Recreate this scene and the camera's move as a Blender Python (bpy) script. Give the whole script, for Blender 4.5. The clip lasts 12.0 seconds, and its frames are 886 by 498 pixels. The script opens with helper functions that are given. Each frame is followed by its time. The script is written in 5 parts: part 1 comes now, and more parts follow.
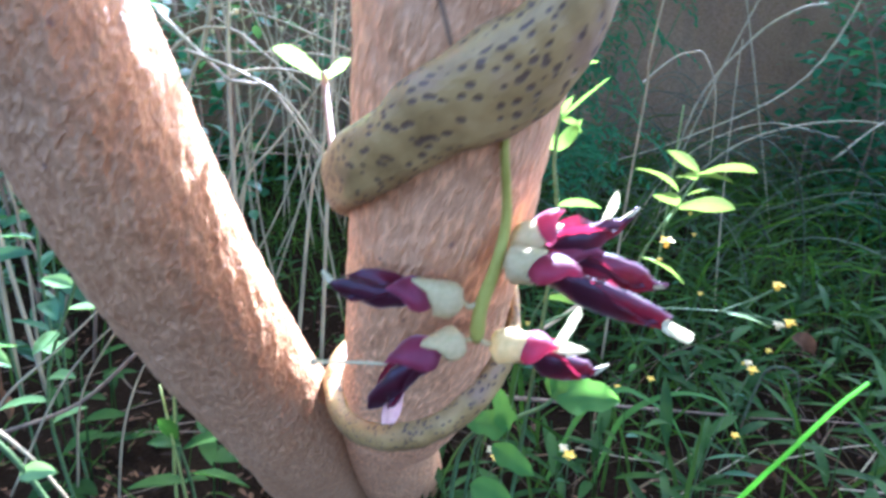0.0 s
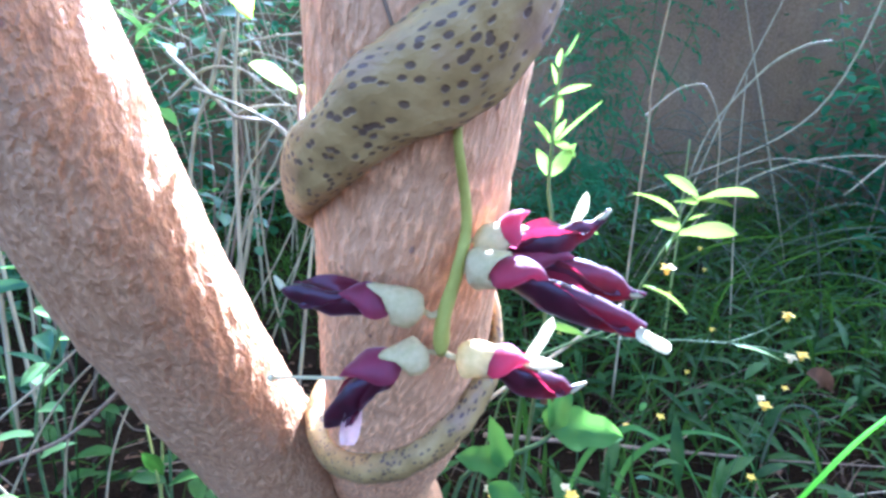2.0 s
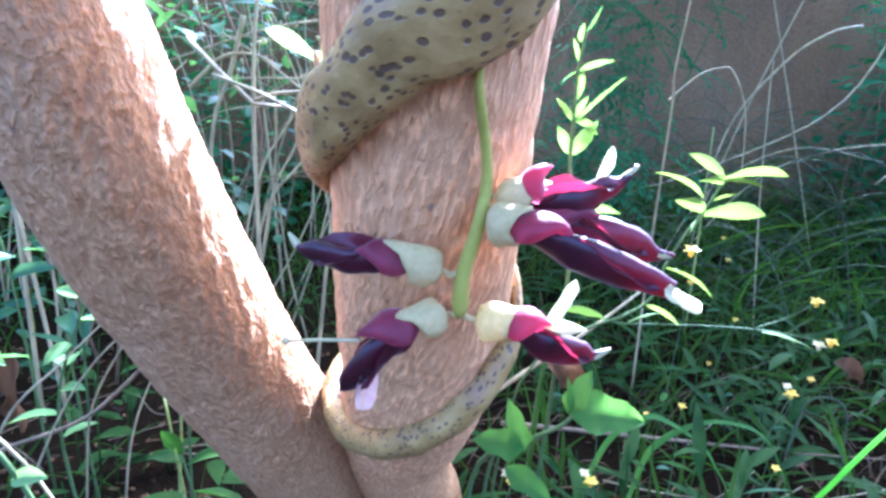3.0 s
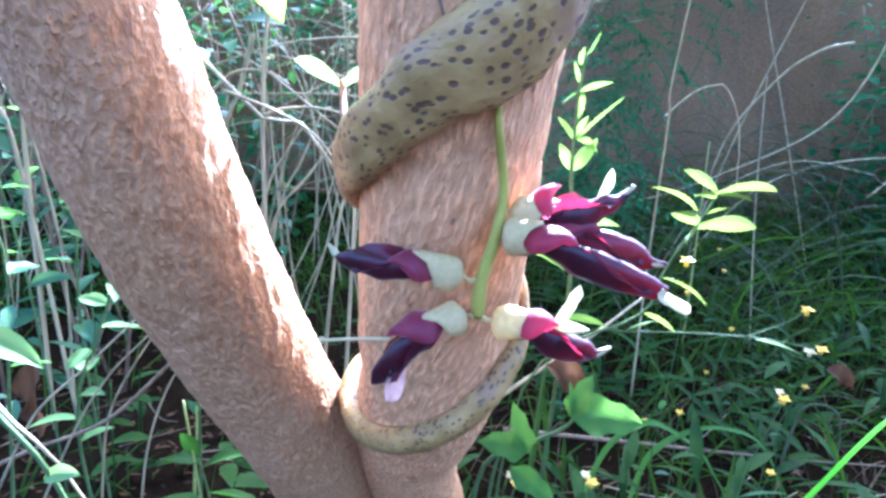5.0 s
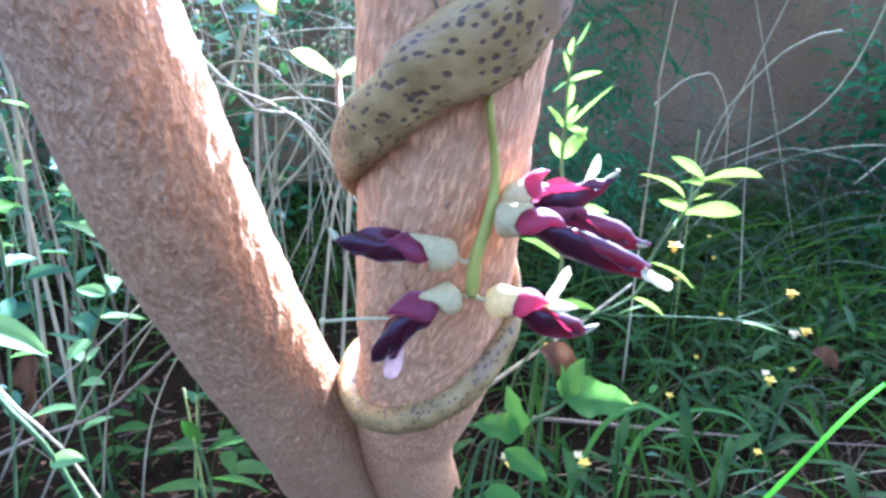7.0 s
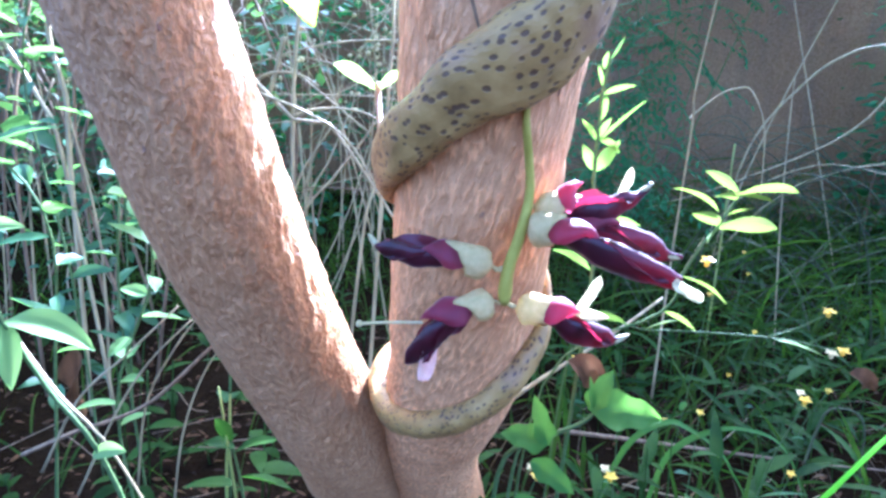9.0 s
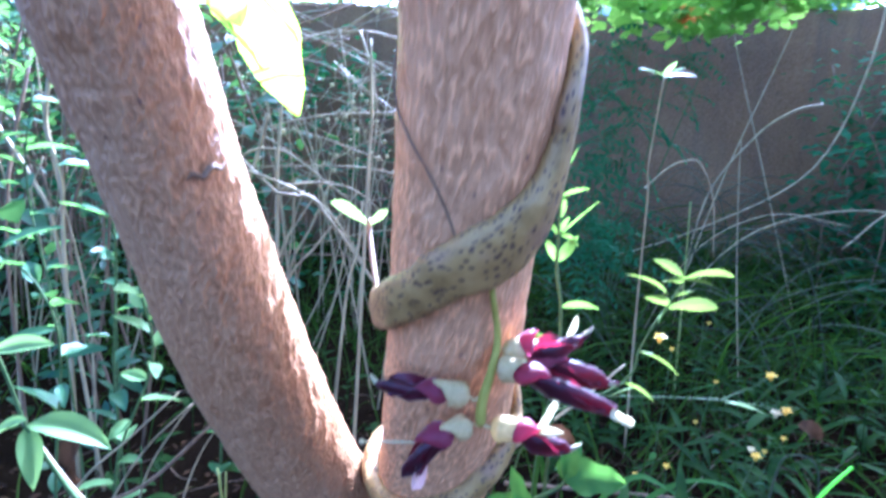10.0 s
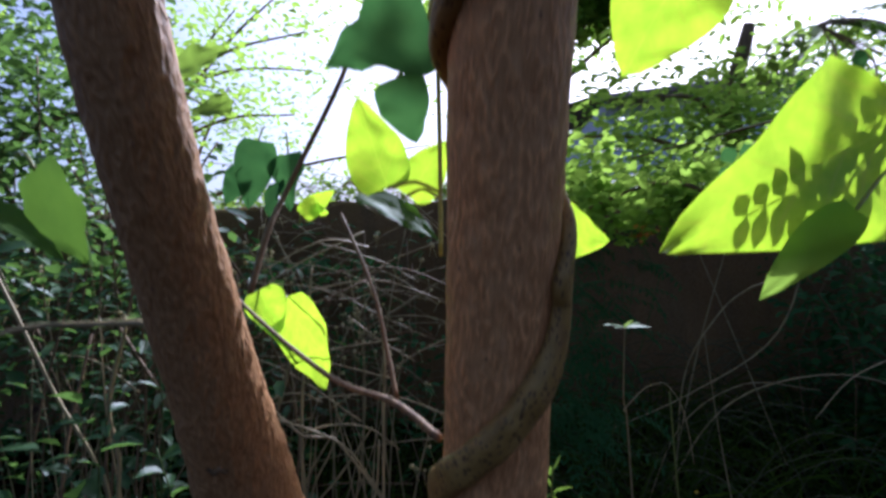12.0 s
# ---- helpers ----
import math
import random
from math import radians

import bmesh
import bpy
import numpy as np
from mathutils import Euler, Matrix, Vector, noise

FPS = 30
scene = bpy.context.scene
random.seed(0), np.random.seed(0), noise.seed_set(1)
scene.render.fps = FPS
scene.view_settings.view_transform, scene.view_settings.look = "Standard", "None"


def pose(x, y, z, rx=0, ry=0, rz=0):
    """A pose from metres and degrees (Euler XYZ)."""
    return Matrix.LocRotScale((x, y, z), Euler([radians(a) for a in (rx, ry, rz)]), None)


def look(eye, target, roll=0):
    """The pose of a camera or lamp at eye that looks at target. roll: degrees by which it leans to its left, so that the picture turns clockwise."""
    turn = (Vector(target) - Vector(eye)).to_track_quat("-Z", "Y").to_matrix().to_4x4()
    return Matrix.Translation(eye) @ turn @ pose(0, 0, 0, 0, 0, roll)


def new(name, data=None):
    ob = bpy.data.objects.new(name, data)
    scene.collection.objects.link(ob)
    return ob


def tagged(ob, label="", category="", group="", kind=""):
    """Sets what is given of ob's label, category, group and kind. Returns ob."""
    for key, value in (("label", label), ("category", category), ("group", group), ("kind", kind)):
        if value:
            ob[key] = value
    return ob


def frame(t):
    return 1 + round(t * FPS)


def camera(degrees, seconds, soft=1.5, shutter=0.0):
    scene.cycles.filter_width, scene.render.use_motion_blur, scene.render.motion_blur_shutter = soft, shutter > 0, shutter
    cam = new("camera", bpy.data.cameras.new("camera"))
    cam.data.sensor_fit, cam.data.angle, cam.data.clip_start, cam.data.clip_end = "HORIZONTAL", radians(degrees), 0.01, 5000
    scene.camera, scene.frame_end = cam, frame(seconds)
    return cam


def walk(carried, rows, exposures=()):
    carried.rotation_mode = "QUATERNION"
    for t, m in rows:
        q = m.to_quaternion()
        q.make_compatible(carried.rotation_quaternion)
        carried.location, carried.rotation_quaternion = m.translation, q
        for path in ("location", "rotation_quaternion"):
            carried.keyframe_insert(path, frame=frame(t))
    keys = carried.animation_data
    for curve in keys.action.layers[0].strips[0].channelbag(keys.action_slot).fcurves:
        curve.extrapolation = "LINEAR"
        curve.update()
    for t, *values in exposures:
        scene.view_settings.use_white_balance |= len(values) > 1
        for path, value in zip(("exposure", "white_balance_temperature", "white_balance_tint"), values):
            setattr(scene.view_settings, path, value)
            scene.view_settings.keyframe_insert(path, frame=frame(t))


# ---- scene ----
cam = camera(76.0, 12.0, 2.9, 0.5)
PATH = [
    (0, (0.022, -0.003, 0.525), (0.03, 1.896, -0.103), 3.4),
    (0.5, (0.014, 0.001, 0.503), (-0.046, 1.901, -0.119), 5.2),
    (1, (0.037, 0.004, 0.502), (-0.002, 1.936, -0.013), 2.9),
    (1.5, (0.039, 0.004, 0.508), (0.005, 1.937, -0.004), 2.9),
    (2, (0.039, 0.004, 0.512), (-0.01, 1.942, 0.022), 2.8),
    (2.5, (0.042, 0.009, 0.505), (-0.062, 1.94, -0.006), 2.4),
    (3, (0.039, 0.007, 0.5), (-0.071, 1.937, -0.012), 2.6),
    (5, (0.033, -0.016, 0.505), (-0.075, 1.924, 0.031), 2.7),
    (5.5, (0.027, -0.007, 0.502), (-0.08, 1.933, 0.028), 2.9),
    (6, (0.028, -0.016, 0.51), (-0.055, 1.928, 0.046), 3.1),
    (6.5, (0.033, -0.017, 0.504), (-0.037, 1.913, -0.014), 2.2),
    (6.7, (0.033, -0.022, 0.504), (-0.05, 1.91, -0.006), 2.3),
    (8.3, (0.032, -0.031, 0.509), (-0.04, 1.905, 0.015), 2.2),
    (8.5, (0.032, -0.031, 0.506), (-0.123, 1.9, 0.009), 2.1),
    (9, (0.031, -0.033, 0.505), (-0.152, 1.902, 0.032), 2.9),
    (9.5, (0.025, -0.052, 0.525), (-0.137, 1.893, 0.088), 2.4),
    (10, (0.029, -0.076, 0.561), (-0.077, 1.891, 0.217), 1.9),
    (10.5, (0.03, -0.1, 0.609), (-0.021, 1.888, 0.396), 1.6),
    (11, (0.026, -0.138, 0.659), (-0.049, 1.859, 0.57), 0.7),
    (11.5, (0.025, -0.178, 0.717), (-0.071, 1.82, 0.741), -0.7),
    (12, (0.022, -0.216, 0.777), (-0.058, 1.781, 0.863), -2.6),
]
EXPOSURES = [(0, 4.6, 4250, 22), (0.4, 4.95, 4220, 22), (1.0, 4.88, 4080, 22), (9.0, 4.8, 4120, 23), (9.5, 4.78, 4100, 24), (10.0, 4.42, 3950, 25), (10.5, 3.92, 3800, 26), (11.0, 2.95, 4150, 22), (11.5, 2.15, 4400, 23), (12.0, 1.25, 4900, 23)]
walk(cam, [(t, look(eye, target, roll)) for t, eye, target, roll in PATH], EXPOSURES)
scene.cycles.max_bounces = 8

# ---- world, sun, exposure ----
SUN_AZ, SUN_EL = 18.0, 42.0          # degrees to the right of straight ahead, and above the horizon
world = bpy.data.worlds.new("sky")
scene.world = world
world.use_nodes = True
wn = world.node_tree.nodes
sky = wn.new("ShaderNodeTexSky")
sky.sky_type = "NISHITA"
sky.sun_disc = False
sky.sun_elevation = radians(SUN_EL)
sky.sun_rotation = radians(SUN_AZ)
sky.air_density, sky.dust_density, sky.ozone_density = 1.0, 6.0, 0.6
wn["Background"].inputs["Strength"].default_value = 0.07
world.node_tree.links.new(sky.outputs[0], wn["Background"].inputs["Color"])

sun_data = bpy.data.lights.new("sun", "SUN")
sun_data.energy, sun_data.angle, sun_data.color = 3.3, radians(0.6), (1.0, 0.94, 0.84)
sun = new("sun", sun_data)
toward = Vector((math.sin(radians(SUN_AZ)) * math.cos(radians(SUN_EL)), math.cos(radians(SUN_AZ)) * math.cos(radians(SUN_EL)), math.sin(radians(SUN_EL))))
sun.matrix_basis = look(toward * 20, (0, 0, 0))


# ---- materials ----
class Nodes:
    """A small builder for node materials."""

    def __init__(self, name):
        self.mat = bpy.data.materials.new(name)
        self.mat.use_nodes = True
        self.tree = self.mat.node_tree
        self.tree.nodes.clear()
        self.out = self.add("ShaderNodeOutputMaterial")

    def add(self, kind, **values):
        n = self.tree.nodes.new(kind)
        for key, v in values.items():
            n.inputs[key.replace("_", " ")].default_value = v
        return n

    def link(self, a, b):
        self.tree.links.new(a, b)

    def coords(self, which, scale):
        tc, mp = self.add("ShaderNodeTexCoord"), self.add("ShaderNodeMapping")
        mp.inputs["Scale"].default_value = scale
        self.link(tc.outputs[which], mp.inputs["Vector"])
        return mp.outputs[0]

    def noise(self, vec, scale, detail=4.0, rough=0.55, distort=0.0):
        n = self.add("ShaderNodeTexNoise", Scale=scale, Detail=detail, Roughness=rough, Distortion=distort)
        self.link(vec, n.inputs["Vector"])
        return n.outputs["Fac"]

    def cells(self, vec, scale, feature="F1"):
        n = self.add("ShaderNodeTexVoronoi", Scale=scale)
        n.feature = feature
        self.link(vec, n.inputs["Vector"])
        return n.outputs["Distance"]

    def ramp(self, fac, *stops):
        n = self.add("ShaderNodeValToRGB")
        e = n.color_ramp.elements
        while len(e) < len(stops):
            e.new(0.5)
        for el, (p, c) in zip(e, stops):
            el.position, el.color = p, (c if len(c) == 4 else (*c, 1))
        self.link(fac, n.inputs["Fac"])
        return n.outputs["Color"]

    def mix(self, fac, a, b, blend="MIX"):
        n = self.add("ShaderNodeMix")
        n.data_type, n.blend_type = "RGBA", blend
        for v, key in ((fac, 0), (a, 6), (b, 7)):
            if isinstance(v, (int, float)):
                n.inputs[key].default_value = v
            elif isinstance(v, tuple):
                n.inputs[key].default_value = (*v, 1)
            else:
                self.link(v, n.inputs[key])
        return n.outputs[2]

    def bump(self, height, strength, distance):
        n = self.add("ShaderNodeBump", Strength=strength, Distance=distance)
        self.link(height, n.inputs["Height"])
        return n.outputs[0]

    def surface(self, colour, rough=0.7, spec=0.3, bump=None, thin=0.0, tint=None, sheen=0.0):
        p = self.add("ShaderNodeBsdfPrincipled", Roughness=rough)
        p.inputs["Specular IOR Level"].default_value = spec
        p.inputs["Sheen Weight"].default_value = sheen
        p.inputs["Sheen Roughness"].default_value = 0.4
        if isinstance(colour, tuple):
            p.inputs["Base Color"].default_value = (*colour, 1)
        else:
            self.link(colour, p.inputs["Base Color"])
        if bump is not None:
            self.link(bump, p.inputs["Normal"])
        last = p.outputs[0]
        if thin:
            tr, mx = self.add("ShaderNodeBsdfTranslucent"), self.add("ShaderNodeMixShader")
            mx.inputs[0].default_value = thin
            c = tint if tint is not None else colour
            if isinstance(c, tuple):
                tr.inputs["Color"].default_value = (*c, 1)
            else:
                self.link(c, tr.inputs["Color"])
            self.link(last, mx.inputs[1])
            self.link(tr.outputs[0], mx.inputs[2])
            last = mx.outputs[0]
        self.link(last, self.out.inputs[0])
        return self.mat

    def random(self):
        return self.add("ShaderNodeObjectInfo").outputs["Random"]

    def island(self):
        return self.add("ShaderNodeNewGeometry").outputs["Random Per Island"]


def make_bark(name, size, long, pale, low, mid, high):
    """Smooth bark with thin raised wrinkles along the stem; size: how many to the metre, long: their stretch, pale: how bleached they are."""
    m = Nodes(name)
    uv = m.coords("UV", (1, long, 1))
    broad = m.noise(m.coords("UV", (1, 0.5, 1)), 26, 4, 0.6)
    fine, finer = m.noise(uv, size, 3.0, 0.5), m.noise(m.coords("UV", (1, 0.6, 1)), size * 1.9, 2.5, 0.5)
    tiny = m.noise(m.coords("UV", (1, 0.6, 1)), 1500, 3, 0.6)
    where = m.ramp(m.noise(m.coords("UV", (1, 0.6, 1)), 80, 3, 0.6), (0.34, (0.3, 0.3, 0.3)), (0.6, (1, 1, 1)))
    crest = m.ramp(fine, (0.50, (0, 0, 0)), (0.60, (0.7, 0.7, 0.7)), (0.72, (1, 1, 1)))
    height = m.ramp(fine, (0.25, (0, 0, 0)), (0.46, (0.22, 0.22, 0.22)), (0.60, (0.8, 0.8, 0.8)), (0.75, (1, 1, 1)))
    c = m.ramp(m.noise(uv, size * 0.4, 4, 0.6), (0.22, low), (0.5, mid), (0.78, high))
    c = m.mix(m.ramp(broad, (0.38, (0, 0, 0)), (0.68, (0.55, 0.55, 0.55))), c, tuple(0.55 * a + 0.45 * b for a, b in zip(mid, (0.40, 0.27, 0.13))))
    c = m.mix(m.mix(1.0, m.mix(1.0, crest, where, "MULTIPLY"), (pale, pale, pale), "MULTIPLY"), c, tuple(1.5 * a + b for a, b in zip(mid, (0.07, 0.045, 0.022))))
    pit = m.ramp(fine, (0.34, (0.5, 0.5, 0.5)), (0.45, (0, 0, 0)))
    c = m.mix(m.mix(1.0, pit, where, "MULTIPLY"), c, tuple(0.62 * a for a in low))
    c = m.mix(0.3, c, m.ramp(tiny, (0.3, (0.30, 0.30, 0.30)), (0.7, (0.68, 0.68, 0.68))), "OVERLAY")
    dots = m.cells(m.coords("UV", (1, 0.6, 1)), 75)
    c = m.mix(m.ramp(dots, (0.05, (0.7, 0.7, 0.7)), (0.08, (0, 0, 0))), c, (0.12, 0.06, 0.04))
    h = m.mix(0.10, m.mix(0.35, height, finer), tiny)
    return m.surface(c, 0.62, 0.28, m.bump(h, 1.0, 0.0016))


def make_vine():
    m = Nodes("vine_bark")
    uv = m.coords("UV", (1.0, 0.62, 1))
    base = m.ramp(m.noise(uv, 110, 5, 0.6), (0.3, (0.195, 0.110, 0.024)), (0.55, (0.315, 0.184, 0.045)), (0.75, (0.39, 0.240, 0.070)))
    pink = m.noise(uv, 45, 3)
    base = m.mix(m.ramp(pink, (0.55, (0, 0, 0)), (0.72, (0.5, 0.5, 0.5))), base, (0.27, 0.130, 0.085))
    warp = m.noise(uv, 520, 2)
    spot = m.cells(uv, 450)
    keep = m.noise(uv, 120, 2)
    s = m.add("ShaderNodeMath")
    s.operation = "MULTIPLY_ADD"
    m.link(warp, s.inputs[0])
    s.inputs[1].default_value = 0.34
    m.link(spot, s.inputs[2])
    k = m.add("ShaderNodeMath")
    k.operation = "MULTIPLY_ADD"
    m.link(keep, k.inputs[0])
    k.inputs[1].default_value = -0.45
    m.link(s.outputs[0], k.inputs[2])
    dark = m.ramp(k.outputs[0], (0.21, (0.8, 0.8, 0.8)), (0.30, (0, 0, 0)))
    c = m.mix(dark, base, (0.060, 0.030, 0.018))
    return m.surface(c, 0.55, 0.4, m.bump(m.mix(0.5, m.noise(uv, 380, 4), dark, "ADD"), 0.5, 0.0012))


def make_leaf(name, dark, light, thin=0.45, tint=None, rough=0.55, spec=0.22):
    m = Nodes(name)
    ob = m.coords("Object", (1, 1, 1))
    n = m.noise(ob, 60, 4)
    r = m.island()
    c = m.mix(r, dark, light)
    c = m.mix(m.ramp(n, (0.35, (0, 0, 0)), (0.75, (0.6, 0.6, 0.6))), c, tuple(0.9 * a + 0.1 * b for a, b in zip(light, (0.3, 0.40, 0.04))))
    b = m.bump(m.noise(ob, 420, 3), 0.35, 0.0008)
    t = m.mix(0.6, c, tint) if tint else None
    return m.surface(c, rough, spec, b, thin, t)


def make_veined_leaf():
    m = Nodes("vine_leaf")
    uv = m.coords("UV", (1, 1, 1))
    ob = m.coords("Object", (1, 1, 1))
    wave = m.add("ShaderNodeTexWave", Scale=1.7, Distortion=1.2, Detail=1.0)
    wave.bands_direction = "Y"
    sep, ab, comb = m.add("ShaderNodeSeparateXYZ"), m.add("ShaderNodeMath"), m.add("ShaderNodeCombineXYZ")
    m.link(uv, sep.inputs[0])
    ab.operation = "ABSOLUTE"
    m.link(sep.outputs[0], ab.inputs[0])
    sh = m.add("ShaderNodeMath")
    sh.operation = "MULTIPLY_ADD"
    m.link(ab.outputs[0], sh.inputs[0])
    sh.inputs[1].default_value = -0.45
    m.link(sep.outputs[1], sh.inputs[2])
    m.link(ab.outputs[0], comb.inputs[0])
    m.link(sh.outputs[0], comb.inputs[1])
    m.link(comb.outputs[0], wave.inputs["Vector"])
    side = m.ramp(wave.outputs["Fac"], (0.90, (0, 0, 0)), (1.0, (0.9, 0.9, 0.9)))
    mid = m.ramp(ab.outputs[0], (0.012, (0.8, 0.8, 0.8)), (0.035, (0, 0, 0)))
    n = m.noise(ob, 90, 5)
    c = m.ramp(n, (0.3, (0.10, 0.22, 0.015)), (0.7, (0.17, 0.32, 0.025)))
    c = m.mix(m.mix(1.0, side, mid, "ADD"), c, (0.32, 0.42, 0.08))
    t = m.ramp(n, (0.3, (0.46, 0.74, 0.012)), (0.7, (0.64, 0.88, 0.02)))
    t = m.mix(m.mix(1.0, side, (0.45, 0.45, 0.45), "MULTIPLY"), t, (0.42, 0.56, 0.01))
    return m.surface(c, 0.4, 0.35, m.bump(m.mix(0.5, n, side), 0.3, 0.001), 0.6, t)


def make_soil():
    m = Nodes("soil")
    ob = m.coords("Object", (1, 1, 1))
    n, g = m.noise(ob, 9, 6, 0.65), m.noise(ob, 160, 5, 0.7)
    # Soil colours are darkened in place of denser shade from the trees.
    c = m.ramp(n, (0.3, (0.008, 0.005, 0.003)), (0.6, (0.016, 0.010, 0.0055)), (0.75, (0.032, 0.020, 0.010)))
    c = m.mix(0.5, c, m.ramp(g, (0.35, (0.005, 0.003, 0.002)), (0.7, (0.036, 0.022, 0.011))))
    return m.surface(c, 1.0, 0.0, m.bump(g, 1.0, 0.012))


def make_wall():
    m = Nodes("mud_plaster")
    ob = m.coords("Object", (1, 1, 1))
    streak = m.noise(m.coords("Object", (1, 1, 0.12)), 9, 4, 0.6, 0.4)
    patch, grit = m.noise(ob, 2.6, 5, 0.6), m.noise(ob, 130, 4, 0.65)
    c = m.ramp(patch, (0.3, (0.105, 0.054, 0.018)), (0.5, (0.16, 0.086, 0.028)), (0.7, (0.21, 0.128, 0.050)))
    c = m.mix(m.ramp(streak, (0.45, (0, 0, 0)), (0.68, (0.75, 0.75, 0.75))), c, (0.080, 0.054, 0.028))
    c = m.mix(0.3, c, m.ramp(grit, (0.3, (0.09, 0.05, 0.025)), (0.7, (0.34, 0.23, 0.14))))
    holes = m.cells(ob, 7.5)
    few = m.ramp(m.noise(ob, 3.1, 2), (0.56, (0, 0, 0)), (0.60, (1, 1, 1)))
    c = m.mix(m.mix(1.0, m.ramp(holes, (0.07, (0.85, 0.85, 0.85)), (0.15, (0, 0, 0))), few, "MULTIPLY"), c, (0.05, 0.03, 0.022))
    return m.surface(c, 0.92, 0.12, m.bump(m.mix(0.5, patch, grit), 0.7, 0.012))


def make_plain(name, dark, light, scale=120, rough=0.6, spec=0.3, thin=0.0, tint=None, depth=0.0005, long=1.0, sheen=0.0):
    m = Nodes(name)
    ob = m.coords("Object", (1, 1, long))
    n = m.noise(ob, scale, 4, 0.6)
    c = m.mix(m.ramp(n, (0.3, (0, 0, 0)), (0.7, (1, 1, 1))), dark, light)
    return m.surface(c, rough, spec, m.bump(n, 0.4, depth), thin, tint, sheen)


def make_straw(name, dark, light, thin=0.0, spec=0.4):
    m = Nodes(name)
    ob = m.coords("Object", (1, 1, 0.2))
    c = m.mix(m.island(), dark, light)
    n = m.noise(ob, 90, 4)
    c = m.mix(m.ramp(n, (0.4, (0, 0, 0)), (0.7, (0.6, 0.6, 0.6))), c, tuple(0.45 * a for a in dark))
    return m.surface(c, 0.6, spec, m.bump(n, 0.4, 0.0008), thin)


BARK, BARK_STREAKED = (make_bark("bark", 400, 0.55, 0.6, (0.225, 0.095, 0.028), (0.325, 0.158, 0.054), (0.40, 0.215, 0.080)),
                       make_bark("streaked_bark", 430, 0.28, 0.85, (0.40, 0.165, 0.052), (0.56, 0.265, 0.094), (0.66, 0.350, 0.145)))
VINE, BIGLEAF, SOIL, WALL = make_vine(), make_veined_leaf(), make_soil(), make_wall()
# Grass green is set near black so that sunlit blades read as shaded.
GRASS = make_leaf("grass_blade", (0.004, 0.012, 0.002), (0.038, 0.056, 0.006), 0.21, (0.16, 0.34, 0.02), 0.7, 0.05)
HERB = make_leaf("herb_leaf", (0.014, 0.046, 0.024), (0.038, 0.085, 0.030), 0.36, (0.26, 0.46, 0.07), 0.45, 0.24)
# Low weeds carry the ground's shade in their colour too.
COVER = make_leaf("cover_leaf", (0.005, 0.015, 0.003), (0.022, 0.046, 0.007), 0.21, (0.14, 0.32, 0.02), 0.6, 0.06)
PALE = make_leaf("pale_leaf", (0.065, 0.115, 0.018), (0.13, 0.19, 0.036), 0.25, (0.30, 0.38, 0.04))
# Brighter copy of the pale leaf; strong sun is put into its colour.
SUNLIT = make_leaf("sunlit_leaf", (0.08, 0.15, 0.04), (0.16, 0.24, 0.07), 0.40, (0.36, 0.50, 0.09))
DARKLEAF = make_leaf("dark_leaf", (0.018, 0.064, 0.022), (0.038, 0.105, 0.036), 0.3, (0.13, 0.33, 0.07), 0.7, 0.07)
BUSH = make_leaf("bush_leaf", (0.022, 0.075, 0.012), (0.15, 0.25, 0.035), 0.60, (0.52, 0.76, 0.08), 0.5, 0.2)
STRAW = make_straw("dry_straw", (0.18, 0.115, 0.042), (0.48, 0.37, 0.165), 0.0, 0.5)
SOFT = make_leaf("soft_leaf", (0.030, 0.078, 0.012), (0.062, 0.125, 0.018), 0.26, (0.24, 0.44, 0.04), 0.6, 0.12)
YOUNG = make_leaf("young_leaf", (0.065, 0.145, 0.018), (0.13, 0.23, 0.028), 0.28, (0.34, 0.52, 0.06), 0.55, 0.2)
DRYLEAF = make_straw("dry_leaf", (0.018, 0.010, 0.006), (0.15, 0.075, 0.030), 0.2, 0.05)
WEEDSTEM = make_plain("weed_stem", (0.05, 0.085, 0.02), (0.10, 0.13, 0.04), 200, 0.6, 0.15, 0.1)
TWIG = make_plain("twig_bark", (0.10, 0.058, 0.026), (0.24, 0.150, 0.072), 160, 0.7, long=0.2)
STALK = make_plain("green_stalk", (0.20, 0.21, 0.035), (0.30, 0.31, 0.07), 300, 0.45, 0.4, 0.15)
PEDUNCLE = make_plain("flower_stalk_skin", (0.29, 0.235, 0.028), (0.41, 0.335, 0.052), 120, 0.6, 0.2, 0.12, (0.5, 0.46, 0.06))
CALYX = make_plain("calyx_skin", (0.46, 0.33, 0.115), (0.64, 0.47, 0.20), 500, 0.7, 0.2, 0.35, (0.76, 0.62, 0.25))
MAGENTA = make_plain("magenta_petal", (0.085, 0.010, 0.016), (0.20, 0.034, 0.050), 170, 0.5, 0.3, 0.42, (0.70, 0.13, 0.22), depth=0.0011, long=0.5, sheen=0.25)
PURPLE = make_plain("purple_petal", (0.010, 0.0022, 0.003), (0.060, 0.008, 0.014), 130, 0.42, 0.35, 0.2, (0.43, 0.022, 0.055), depth=0.0011, long=0.5, sheen=0.08)
LIME = make_leaf("lime_blade", (0.05, 0.17, 0.005), (0.08, 0.24, 0.008), 0.5, (0.16, 0.42, 0.01), 0.5, 0.2)
CREAM = make_plain("cream_petal", (0.45, 0.36, 0.15), (0.60, 0.50, 0.26), 300, 0.5, 0.3, 0.35, (0.70, 0.62, 0.30))
PINK = make_plain("pink_petal", (0.55, 0.30, 0.26), (0.70, 0.48, 0.36), 300, 0.5, 0.3, 0.45, (0.85, 0.55, 0.45))
DEADGRASS = make_straw("dead_grass_blade", (0.035, 0.020, 0.007), (0.15, 0.092, 0.034), 0.1, 0.1)
